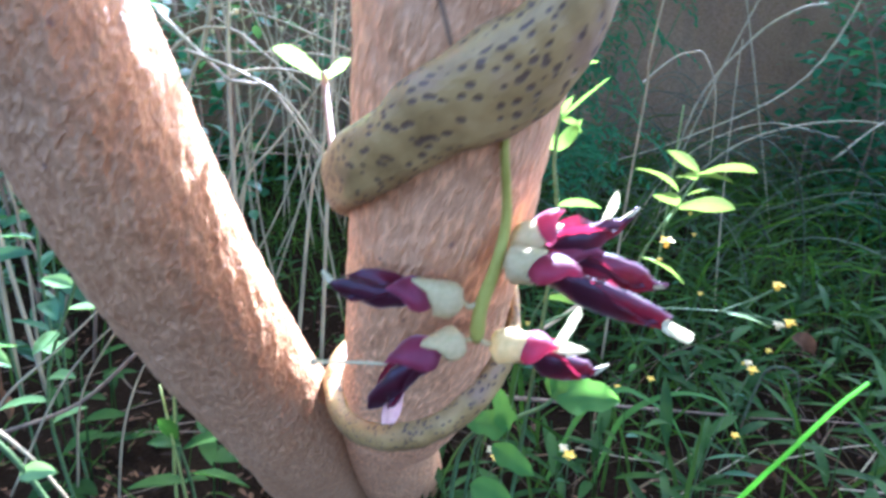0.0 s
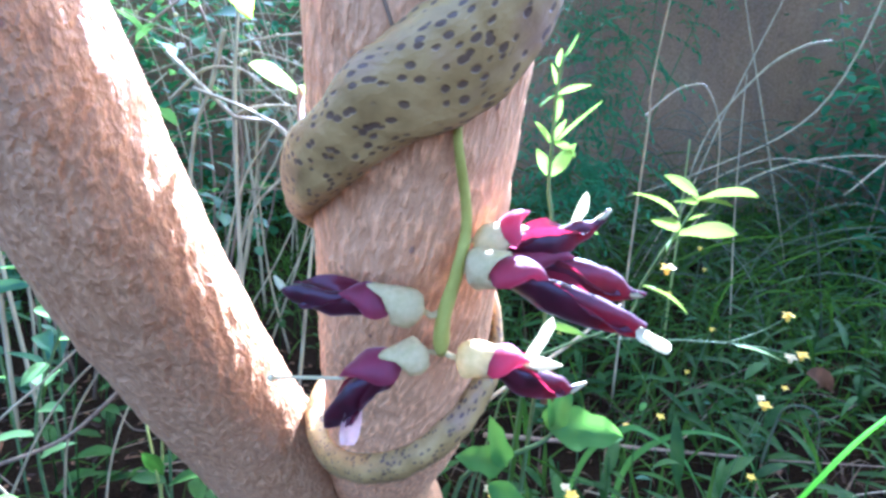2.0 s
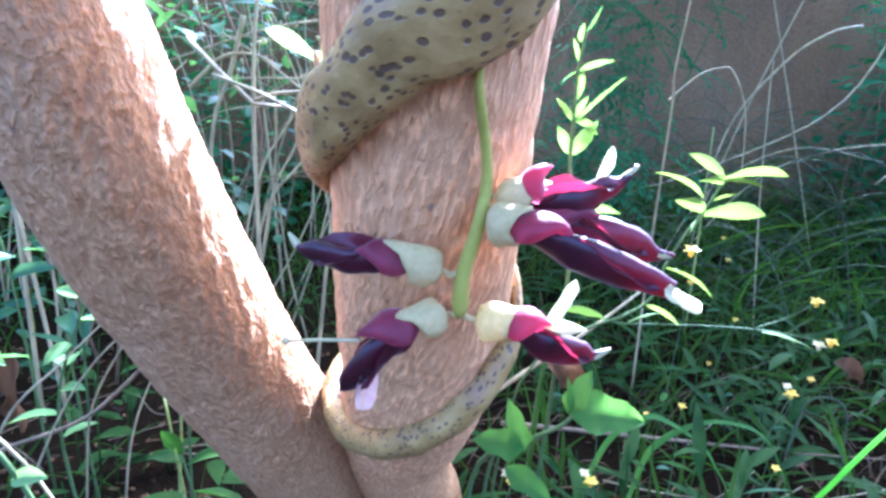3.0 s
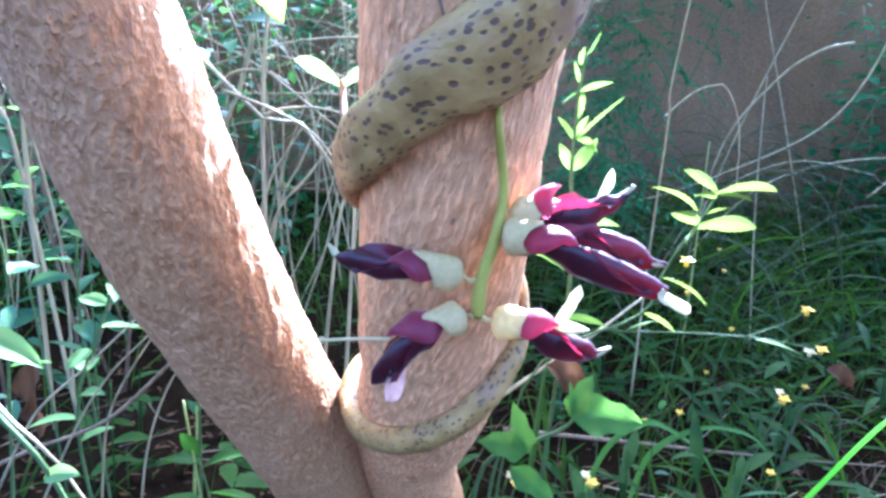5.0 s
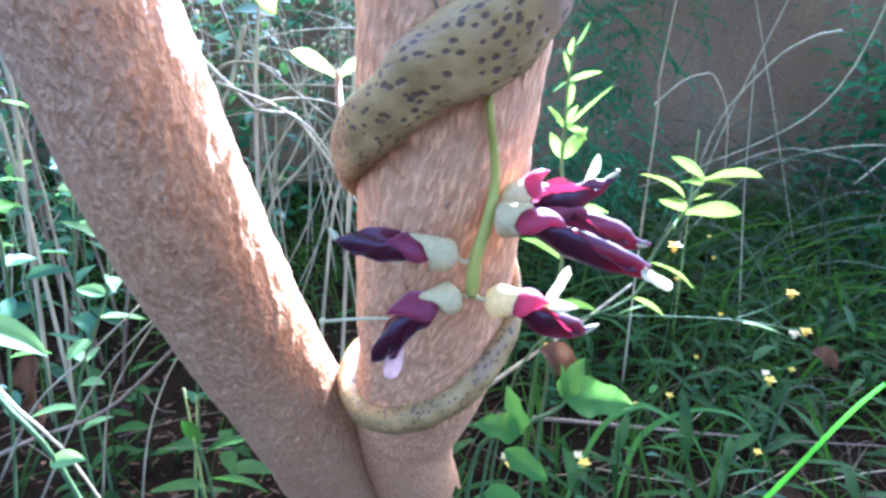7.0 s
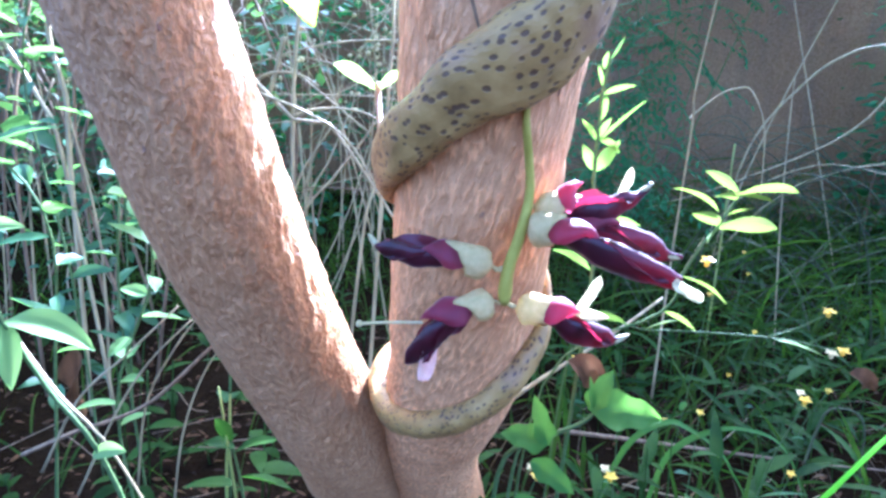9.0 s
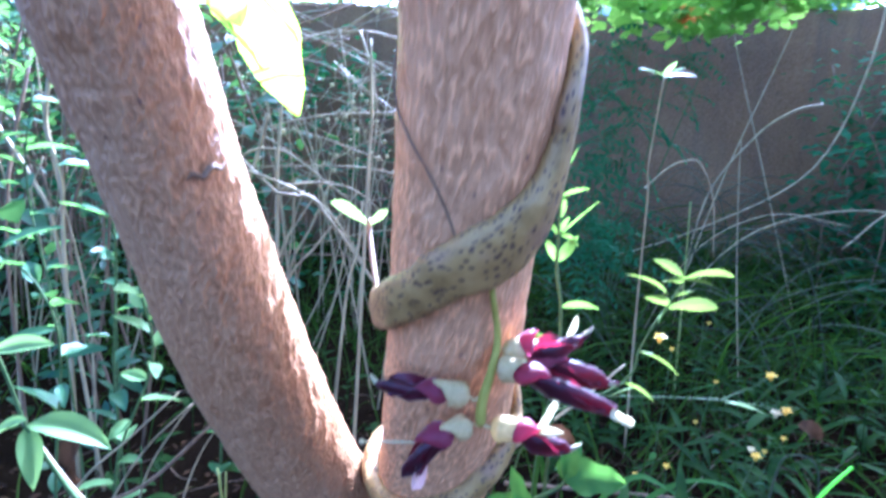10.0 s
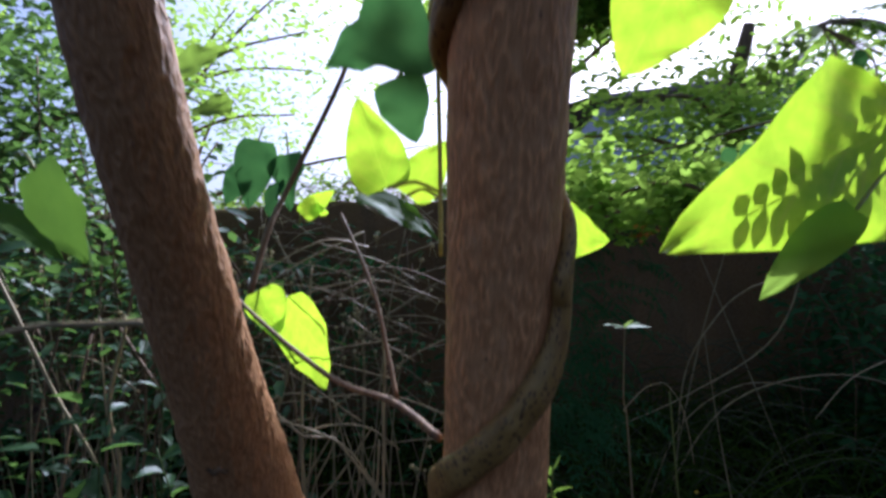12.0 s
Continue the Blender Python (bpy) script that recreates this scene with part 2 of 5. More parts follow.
# Darker copy of the straw; the shade before the wall is in its colour.
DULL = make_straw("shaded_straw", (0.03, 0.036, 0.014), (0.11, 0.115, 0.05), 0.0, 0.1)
YELLOW = make_plain("yellow_petal", (0.62, 0.40, 0.02), (0.75, 0.52, 0.05), 300, 0.5, 0.3, 0.4)
ORANGE = make_plain("orange_petal", (0.65, 0.22, 0.03), (0.75, 0.32, 0.06), 300, 0.5, 0.3, 0.4)
FACADE = make_plain("pale_plaster", (0.45, 0.5, 0.55), (0.55, 0.6, 0.66), 4, 0.85, 0.1)
ROOF = make_plain("roof_metal", (0.16, 0.12, 0.10), (0.26, 0.2, 0.17), 6, 0.6, 0.3)


# ---- mesh helpers ----
class Shape:
    """Collects vertices, faces and face-corner coordinates of one mesh."""

    def __init__(self):
        self.v, self.f, self.uv = [], [], []

    def grid(self, rows, uvs=None, ring=False):
        n0, w = len(self.v), len(rows[0])
        for r in rows:
            self.v.extend(tuple(p) for p in r)
        for i in range(len(rows) - 1):
            for j in range(w if ring else w - 1):
                k = (j + 1) % w
                self.f.append((n0 + i * w + j, n0 + i * w + k, n0 + (i + 1) * w + k, n0 + (i + 1) * w + j))
                if uvs:
                    a, b = uvs[i], uvs[i + 1]
                    self.uv.extend((a[j], a[j + 1], b[j + 1], b[j]))
                else:
                    self.uv.extend(((0, 0),) * 4)

    def cap(self, n0, w, flip=False):
        ring = list(range(n0, n0 + w))
        self.f.append(tuple(reversed(ring)) if flip else tuple(ring))
        self.uv.extend(((0, 0),) * w)

    def tube(self, pts, radii, seg=8, lump=0.0, size=40.0):
        """A bent tube through the points; lump: uneven swelling, as a share of the radius."""
        pts = [Vector(p) for p in pts]
        n = len(pts)
        if isinstance(radii, (int, float)):
            radii = [radii] * n
        t0 = (pts[1] - pts[0]).normalized()
        a = t0.cross(Vector((0.3, -1, 0.1))).normalized()
        along, rows, uvs = 0.0, [], []
        for i, p in enumerate(pts):
            t = (pts[min(i + 1, n - 1)] - pts[max(i - 1, 0)]).normalized()
            a = (a - t * a.dot(t)).normalized()
            b = t.cross(a)
            if i:
                along += (p - pts[i - 1]).length
            row = []
            for j in range(seg):
                an = 2 * math.pi * j / seg
                d = a * math.cos(an) + b * math.sin(an)
                r = radii[i]
                if lump:
                    q = (p + d * r) * size
                    r *= 1 + lump * noise.noise(q) + 0.5 * lump * noise.noise(q * 2.7)
                row.append(p + d * r)
            rows.append(row)
            c = 2 * math.pi * radii[i]
            uvs.append([(c * j / seg, along) for j in range(seg + 1)])
        n0 = len(self.v)
        self.grid(rows, uvs, ring=True)
        self.cap(n0, seg, True)
        self.cap(n0 + (n - 1) * seg, seg)

    def blade(self, base, way, up, length, width, profile, rows=6, droop=0.0, fold=0.15, cols=2, wave=0.0, twist=0.0, seed=0):
        """A leaf: a strip whose width follows the profile, folded along its midrib and bending down on its way."""
        p, d = Vector(base), Vector(way).normalized()
        u = Vector(up)
        step = length / rows
        grid, uvs = [], []
        for i in range(rows + 1):
            s = i / rows
            side = d.cross(u)
            if side.length < 1e-4:
                side = d.cross(Vector((1, 0.2, 0)))
            side.normalize()
            n = side.cross(d).normalized()
            if twist:
                q = Matrix.Rotation(twist * s, 3, d)
                side, n = q @ side, q @ n
            w = width * 0.5 * max(profile(s), 0.012)
            row, ruv = [], []
            for j in range(cols + 1):
                x = 2 * j / cols - 1
                ripple = wave * width * noise.noise(Vector((s * 5 + seed, x * 2.0, seed * 1.7)))
                row.append(p + side * (w * x) + n * (fold * w * abs(x) + ripple * abs(x)))
                ruv.append((x * w / max(width, 1e-6) * 2, s))
            grid.append(row)
            uvs.append(ruv)
            p = p + d * step
            d = (d + Vector((0, 0, -1)) * (droop / rows)).normalized()
            u = n
        self.grid(grid, uvs)

    def ball(self, c, r, seg=8, rings=5, stretch=(1, 1, 1), turn=None):
        rows = []
        for i in range(rings + 1):
            th = math.pi * min(max(i / rings, 0.03), 0.97)
            row = []
            for j in range(seg):
                an = 2 * math.pi * j / seg
                q = Vector((math.sin(th) * math.cos(an) * stretch[0], math.sin(th) * math.sin(an) * stretch[1], math.cos(th) * stretch[2])) * r
                row.append(Vector(c) + (turn @ q if turn else q))
            rows.append(row)
        self.grid(rows, None, ring=True)

    def mesh(self, name, material):
        me = bpy.data.meshes.new(name)
        me.from_pydata(self.v, [], self.f)
        layer = me.uv_layers.new(name="UVMap")
        layer.data.foreach_set("uv", np.array(self.uv, dtype=np.float32).ravel())
        me.polygons.foreach_set("use_smooth", [True] * len(me.polygons))
        me.materials.append(material)
        me.update()
        return me


def thing(name, label, category, base=(0, 0, 0), group="", kind=""):
    ob = new(name)
    ob.empty_display_size = 0.02
    ob.matrix_basis = Matrix.Translation(base)
    return tagged(ob, label, category, group, kind)


def part(name, shape, material, parent, label=""):
    ob = new(name, shape.mesh(name, material))
    ob.parent = parent
    ob.matrix_parent_inverse = (parent.matrix_basis if parent.parent is None else parent.parent.matrix_basis @ parent.matrix_parent_inverse @ parent.matrix_basis).inverted()
    return tagged(ob, label)


def single(name, shape, material, label, category, group="", kind=""):
    return tagged(new(name, shape.mesh(name, material)), label, category, group, kind)


def spline(nodes, per=8):
    """Points along a smooth curve through nodes of any dimension."""
    c = np.array(nodes, float)
    e = np.vstack([2 * c[0] - c[1], c, 2 * c[-1] - c[-2]])
    out = []
    for i in range(len(c) - 1):
        p0, p1, p2, p3 = e[i:i + 4]
        for u in np.arange(per) / per:
            out.append(0.5 * (2 * p1 + (p2 - p0) * u + (2 * p0 - 5 * p1 + 4 * p2 - p3) * u**2 + (3 * p1 - p0 - 3 * p2 + p3) * u**3))
    out.append(c[-1])
    return np.array(out)


def ovate(s):
    return math.sin(math.pi * min(1, s) ** 0.72) ** 0.85


def lance(s):
    return math.sin(math.pi * s ** 0.85) ** 0.9


def grassy(s):
    return min(1.0, 0.45 + 3 * s) * (1 - s) ** 0.55


def heart(s):
    return (0.62 + 0.38 * math.sin(math.pi * min(1, s * 1.5 + 0.12))) * (1 - s ** 2.2) ** 0.75


def broad(s):
    """A broad round-based leaf that narrows to a short tip."""
    return max(0.02, math.sin(math.pi * min(1.0, 0.06 + 0.94 * s) ** 0.62) ** 0.62 * (1 - 0.28 * s ** 3))


def pointed(s):
    return max(0.015, math.sin(math.pi * min(1.0, 0.05 + 0.95 * s) ** 0.6) ** 0.78)


def spoon(s):
    return 0.35 * (1 - s) + math.sin(math.pi * s ** 1.5) ** 0.8


def strap(s):
    """A narrow band with a rounded end."""
    return (0.75 + 0.25 * math.sin(3 * s)) * (1 if s < 0.8 else math.sqrt(max(0.02, 1 - ((s - 0.8) / 0.2) ** 2)))


def deltoid(s):
    """A leaf that is widest near its base and runs straight to its tip."""
    return max(0.015, min(1.0, (s / 0.24) ** 0.6) * (1.0 if s < 0.24 else (1 - ((s - 0.24) / 0.76) ** 1.25)))


def lobed(s):
    """A broad leaf with two pairs of blunt lobes."""
    return max(0.02, ovate(min(1, s * 0.98 + 0.02)) * (0.90 + 0.13 * math.cos(13.5 * (s - 0.28))))


def toothed(s):
    """A narrow leaf with a toothed margin."""
    return lance(s) * (1 + 0.16 * ((s * 7) % 1.0 - 0.5))


rng = random.Random(7)


def ground_z(x, y):
    rise = max(0.0, min(1.0, (y - 0.9) / 1.4))
    hollow = 0.11 * math.exp(-((x + 0.02) ** 2 + (y - 0.63) ** 2) / 0.016)
    return -hollow + 0.16 * rise * rise * (3 - 2 * rise) + 0.02 * noise.noise(Vector((x * 1.7, y * 1.7, 3.1))) + 0.008 * noise.noise(Vector((x * 9, y * 9, 1.0)))
# ---- ground, wall and distance ----
def build_ground():
    s = Shape()
    xs = np.concatenate([[-400, -60, -15, -6], np.linspace(-3.5, 3.5, 90), [6, 15, 60, 400]])
    ys = np.concatenate([[-400, -60, -15, -5, -2], np.linspace(-1, 3.2, 70), [5, 9, 20, 80, 400]])
    s.grid([[(x, y, ground_z(x, y)) for x in xs] for y in ys])
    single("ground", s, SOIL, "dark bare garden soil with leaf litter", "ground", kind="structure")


def wall_top(x):
    return 1.10 + 0.035 * noise.noise(Vector((x * 2.1, 0.3, 0))) + 0.05 * max(0, min(1, (x - 0.9) / 0.8)) + 0.02 * noise.noise(Vector((x * 9, 4, 0)))


def build_wall():
    s = Shape()
    rows = []
    xs = np.linspace(-5, 6, 221)
    for k, (y, z) in enumerate([(2.2, -0.1), (2.2, 0.2), (2.2, 0.4), (2.2, 0.6), (2.2, 0.8), (2.2, 0.95), (2.2, -1), (2.24, -2), (2.36, -2), (2.4, -1), (2.4, -0.1)]):
        row = []
        for x in xs:
            top = wall_top(x)
            h = z if z > -0.5 else (top - 0.025 if z == -1 else top)
            bulge = 0.012 * noise.noise(Vector((x * 3, h * 3, y))) + 0.005 * noise.noise(Vector((x * 14, h * 14, y)))
            row.append((x, y + bulge, h))
        rows.append(row)
    s.grid(rows)
    single("wall_north", s, WALL, "weathered brown mud-plastered garden wall with dark stains", "wall", kind="structure")


def build_house():
    h = thing("house", "pale blue-grey house with a dark sheet roof beyond the wall", "house", (2.6, 9.0, 0))
    s = Shape()
    s.grid([[(2.4, 9, 0), (5.6, 9, 0)], [(2.4, 9, 3.45), (5.6, 9, 3.75)], [(2.4, 15, 3.45), (5.6, 15, 3.75)], [(2.4, 15, 0), (5.6, 15, 0)]])
    s.grid([[(2.4, 9, 0), (2.4, 15, 0)], [(2.4, 9, 3.45), (2.4, 15, 3.45)]])
    part("wall", s, FACADE, h)
    r = Shape()
    r.grid([[(2.1, 8.6, 3.35), (5.9, 8.6, 3.62)], [(2.1, 8.6, 3.43), (5.9, 8.6, 3.70)], [(2.1, 12.0, 4.25), (5.9, 12.0, 4.5)], [(2.1, 15.4, 3.43), (5.9, 15.4, 3.70)], [(2.1, 15.4, 3.35), (5.9, 15.4, 3.62)]])
    part("roof", r, ROOF, h)


# ---- the forked tree ----
RIGHT = [(-0.03, 0.80, -0.22, 0.080), (-0.025, 0.70, -0.06, 0.067), (-0.022, 0.61, 0.03, 0.057), (-0.018, 0.49, 0.145, 0.0475), (-0.0130, 0.4031, 0.2384, 0.0446), (0.0007, 0.3438, 0.3001, 0.0436), (0.0138, 0.2829, 0.3661, 0.0411), (0.0197, 0.225, 0.448, 0.0364),
         (0.0255, 0.1722, 0.5367, 0.0323), (0.0309, 0.1251, 0.6299, 0.0304), (0.0367, 0.0818, 0.7331, 0.0276), (0.0436, 0.0375, 0.8474, 0.0271), (0.055, -0.02, 1.0, 0.026), (0.08, -0.12, 1.3, 0.024), (0.1, -0.22, 1.6, 0.022)]
LEFT = [(-0.100, 0.80, -0.22, 0.066), (-0.096, 0.68, -0.08, 0.058), (-0.090, 0.54, 0.06, 0.047), (-0.083, 0.4225, 0.1724, 0.0400), (-0.0804, 0.343, 0.2726, 0.0390), (-0.0947, 0.291, 0.3552, 0.0376), (-0.1074, 0.2388, 0.4464, 0.0367), (-0.118, 0.1991, 0.5374, 0.0333), (-0.1256, 0.1578, 0.6305, 0.0316),
        (-0.1245, 0.0955, 0.7393, 0.0248), (-0.1180, 0.015, 0.8677, 0.0205), (-0.111, -0.05, 1.02, 0.022), (-0.10, -0.19, 1.3, 0.02), (-0.09, -0.31, 1.6, 0.018)]
AXIS, LEAN = spline(RIGHT, 40), spline(LEFT, 40)


def on_stem(z, angle, out, axis=None):
    line = AXIS if axis is None else axis
    k = int(np.argmin(abs(line[:, 2] - z)))
    c, r = Vector(line[k, :3]), line[k, 3]
    t = Vector(line[min(k + 1, len(line) - 1), :3] - line[max(k - 1, 0), :3]).normalized()
    z_off = (z - c.z) / t.z
    front = Vector((0, -1, 0))
    front = (front - t * front.dot(t)).normalized()
    right = Vector((1, 0, 0))
    right = (right - t * right.dot(t) - front * right.dot(front)).normalized()
    a = radians(angle)
    return c + t * z_off + (front * math.cos(a) + right * math.sin(a)) * (r + out)


def wrinkle(s, seg, depth, long):
    """Raise wavy wrinkles along a stem that was made as rings of seg points."""
    for k in range(0, len(s.v), seg):
        ring = s.v[k:k + seg]
        mid = Vector([sum(c) / seg for c in zip(*ring)])
        for j, p in enumerate(ring):
            p = Vector(p)
            d = (p - mid).normalized()
            q = Vector((p.x * 230, p.y * 230, p.z * 230 * long))
            n = noise.noise(q) + 0.35 * noise.noise(q * 2.3)
            s.v[k + j] = tuple(p + d * depth * 1.6 * n)


def build_tree():
    t = thing("tree", "forked tree with smooth pinkish brown bark leaning over the grass", "tree", (-0.06, 0.62, 0))
    for nodes, bark in ((RIGHT, BARK_STREAKED), (LEFT, BARK)):
        c = spline(nodes, 50)
        s = Shape()
        s.tube(c[:, :3], list(c[:, 3]), 150, 0.035, 26)
        wrinkle(s, 150, 0.0006 if bark is BARK else 0.0004, 0.42 if bark is BARK else 0.24)
        part("stem", s, bark, t)
    b = Shape()
    b.tube(spline([(-0.138, 0.085, 0.755), (-0.165, 0.098, 0.757), (-0.1920, 0.10, 0.757), (-0.2235, 0.10, 0.7575), (-0.255, 0.10, 0.752), (-0.285, 0.10, 0.744)], 6), list(np.linspace(0.0022, 0.0013, 31)), 8, 0.2, 150)
    part("dead_twig", b, STRAW, t, "pale broken dead twig on the leaning stem")
    for z, a0, a1 in ((0.5525, 38, 72), (0.6855, -8, 17)):
        b = Shape()
        line = [on_stem(z + 0.0015 * math.sin(q * 2.1), a0 + (a1 - a0) * q / 6, 0.0002, LEAN) for q in range(7)]
        b.tube(spline(line, 4), [0.0004 + 0.0013 * math.sin(math.pi * q / 24) for q in range(25)], 8, 0.3, 300)
        part("bark_scar", b, TWIG, t, "dark wrinkled scar of a lost branch")
    # Unseen crown and limbs overhead, added to keep sky light off the ground.
    l = Shape()
    for k in range(520):
        p = (rng.gauss(0, 0.75), rng.uniform(-1.1, 0.85), rng.gauss(2.05, 0.12))
        if p[2] < 1.45 + 0.45 * max(0, p[1]):
            continue
        for q in range(7):
            an = rng.uniform(0, 6.28)
            ln = rng.uniform(0.06, 0.13)
            l.blade([c + rng.gauss(0, 0.06) for c in p], (math.cos(an), math.sin(an), rng.uniform(-0.5, 0.3)), (0, 0, 1), ln, ln * 0.55, ovate, 4, 0.4, 0.2, 2)
    for top in ((0.1, -0.22, 1.6), (-0.09, -0.31, 1.6)):
        for k in range(7):
            e = Vector((rng.gauss(0, 0.6), rng.uniform(-0.9, 0.6), rng.uniform(1.95, 2.15)))
            b = Shape()
            b.tube(spline([top, (Vector(top) + e) / 2 + Vector((0, 0, 0.12)), e], 5), list(np.linspace(0.012, 0.003, 11)), 6, 0.1, 40)
            part("limb", b, BARK, t)
    part("crown", l, HERB, t)


# ---- the climbing vine: height on the stem's axis and angle round it from the front; half its breadth and thickness by that angle ----
WIND = [(0.16, -190), (0.275, -172), (0.306, -132), (0.318, -96), (0.323, -72), (0.333, -44), (0.3495, -22), (0.364, -2), (0.3758, 15), (0.387, 31), (0.3965, 47), (0.403, 63), (0.407, 78), (0.410, 97),
        (0.433, 180), (0.452, 235), (0.4837, 281), (0.5015, 309), (0.520, 338), (0.530, 355), (0.5413, 386), (0.549, 403), (0.560, 420), (0.574, 434), (0.590, 446),
        (0.620, 520), (0.652, 628), (0.667, 654), (0.684, 681), (0.7005, 708), (0.7185, 735), (0.745, 774), (0.765, 788), (0.787, 798), (0.85, 930), (0.92, 1060), (1.1, 1200), (1.3, 1300)]
BREADTH = ([-190, -96, -44, -2, 47, 97, 180, 235, 281, 338, 370, 386, 403, 434, 470, 590, 640, 708, 774, 798, 930, 1300],
           [0.0060, 0.0076, 0.0082, 0.0082, 0.0076, 0.0066, 0.0075, 0.0090, 0.0108, 0.0108, 0.0148, 0.0150, 0.0136, 0.0096, 0.0072, 0.0090, 0.0097, 0.0089, 0.0085, 0.0068, 0.0060, 0.0050])
THICK = ([-190, -72, 47, 63, 97, 130, 235, 264, 309, 338, 403, 434, 446, 520, 590, 640, 681, 756, 788, 930, 1300],
         [0.0060, 0.0080, 0.0072, 0.0058, 0.0030, 0.0040, 0.0068, 0.0056, 0.0068, 0.0072, 0.0068, 0.0048, 0.0042, 0.0060, 0.0068, 0.0056, 0.0076, 0.0070, 0.0046, 0.0055, 0.0050])


def build_vine():
    v = thing("climbing_vine", "spotted olive-brown climbing vine wound round the tree, with purple flowers", "vine", (-0.03, 0.5, 0))
    c = spline(WIND, 14)
    c = np.column_stack([c, np.interp(c[:, 1], *BREADTH), np.interp(c[:, 1], *THICK)])
    mids = [on_stem(z, a, 0.0034) for z, a, w, h in c]
    roots = [on_stem(z, a, -0.01) for z, a, w, h in c]
    seg, along, rows, uvs = 30, 0.0, [], []
    for i, (p, root) in enumerate(zip(mids, roots)):
        t = (mids[min(i + 1, len(mids) - 1)] - mids[max(i - 1, 0)]).normalized()
        n = (p - root).normalized()
        n = (n - t * n.dot(t)).normalized()
        b = t.cross(n)
        along += (p - mids[max(i - 1, 0)]).length
        row = []
        for j in range(seg):
            an = 2 * math.pi * j / seg
            x, y = math.cos(an), math.sin(an)
            d = b * (c[i, 2] * math.copysign(abs(x) ** 0.86, x)) + n * (c[i, 3] * math.copysign(abs(y) ** 0.86, y))
            q = (p + d) * 60
            lump = 1 + 0.11 * noise.noise(q) + 0.06 * noise.noise(q * 2.7)
            crease = 1 - 0.10 * math.exp(-((x - 0.25) / 0.16) ** 2) * max(0, y)
            row.append(p + d * lump * crease)
        rows.append(row)
        uvs.append([(2 * math.pi * 0.5 * (c[i, 2] + c[i, 3]) * j / seg, along) for j in range(seg + 1)])
    s = Shape()
    s.grid(rows, uvs, ring=True)
    s.cap(0, seg, True)
    s.cap((len(rows) - 1) * seg, seg)
    part("stem", s, VINE, v)
    s = Shape()
    s.tube(spline([on_stem(z, a, 0.0006) for z, a in ((0.612, -118), (0.592, -88), (0.581, -66), (0.573, -44), (0.564, -26), (0.553, -13), (0.543, -5))], 6), 0.0005, 6, 0.15, 200)
    part("tendril", s, TWIG, v, "thin dark tendril lying on the bark")
    return v


def leaf_frame(base, tip):
    b, t = Vector(base), Vector(tip)
    return b, t - b, (t - b).length


def vine_leaf(v, base, tip, up, width, droop=0.3, material=None, stalk=None, seed=0, profile=None, fold=0.12):
    b, way, length = leaf_frame(base, tip)
    s = Shape()
    s.blade(b, way, up, length, width, profile or broad, 16, droop, fold, 8, 0.14, 0, seed)
    ob = part("leaf", s, material or BIGLEAF, v)
    if stalk:
        q = Shape()
        mid = (Vector(stalk) + b) / 2 + Vector((0, 0, 0.006))
        q.tube(spline([stalk, mid, b], 5), 0.0014, 6)
        part("leaf_stalk", q, STALK, v)
    return ob


def bell(s, base, way, up, radius, length, seg=22, slant=0.32):
    """A swollen calyx with a slanting mouth and three pointed lobes."""
    d = Vector(way).normalized()
    a = d.cross(Vector(up)).normalized()
    b = a.cross(d)
    rows = []
    for u, r in ((0, 0.18), (0.06, 0.48), (0.16, 0.76), (0.3, 0.94), (0.46, 1.0), (0.62, 1.0), (0.78, 0.96), (0.9, 0.92), (1.0, 0.90), (0.96, 0.82), (0.8, 0.80)):
        row = []
        for j in range(seg):
            an = 2 * math.pi * j / seg
            tilt = max(0, u - 0.35) / 0.65
            lobe = 0.42 * max(0, math.cos(1.5 * (an - math.pi / 2))) ** 3 * max(0, u - 0.7) / 0.3
            row.append(Vector(base) + d * length * (u + slant * tilt * math.sin(an) + lobe) + (a * math.cos(an) * 0.86 + b * math.sin(an)) * radius * r)
        rows.append(row)
    s.grid(rows, None, True)


def horn(s, pts, radii, flat, up, seg=12):
    """A body with an oval cross-section along a bent line."""
    c = spline([(*p, r) for p, r in zip(pts, radii)], 6)
    rows = []
    for i in range(len(c)):
        t = Vector(c[min(i + 1, len(c) - 1), :3] - c[max(i - 1, 0), :3]).normalized()
        a = t.cross(Vector(up)).normalized()
        b = a.cross(t)
        rows.append([Vector(c[i, :3]) + (a * math.cos(2 * math.pi * j / seg) * flat + b * math.sin(2 * math.pi * j / seg)) * max(c[i, 3], 0.0003) for j in range(seg)])
    n0 = len(s.v)
    s.grid(rows, None, True)
    s.cap(n0, seg, True)
    s.cap(n0 + (len(rows) - 1) * seg, seg)


def hood(s, base, tip, up, width, length_rows=9, curl=0.9):
    """A cupped petal bent over like a saddle."""
    b, way, length = leaf_frame(base, tip)
    d = way.normalized()
    side = d.cross(Vector(up)).normalized()
    n = side.cross(d)
    rows = []
    for i in range(length_rows + 1):
        u = i / length_rows
        w = width * 0.5 * (0.45 + 0.6 * math.sin(math.pi * min(1, u * 0.85 + 0.1))) * (1 if u < 0.8 else math.sqrt(max(0.06, 1 - ((u - 0.8) / 0.2) ** 2)))
        row = []
        for j in range(9):
            x = j / 4 - 1
            an = x * curl * 1.35
            row.append(b + d * length * (u - 0.42 * u * abs(x) ** 1.4 + 0.12 * (1 - u) * abs(x)) + side * w * math.sin(an) / 0.95 + n * (w * (math.cos(an) - 0.35) + length * 0.10 * math.sin(math.pi * u) + 0.22 * length * max(0, u - 0.75)))
        rows.append(row)
    s.grid(rows)


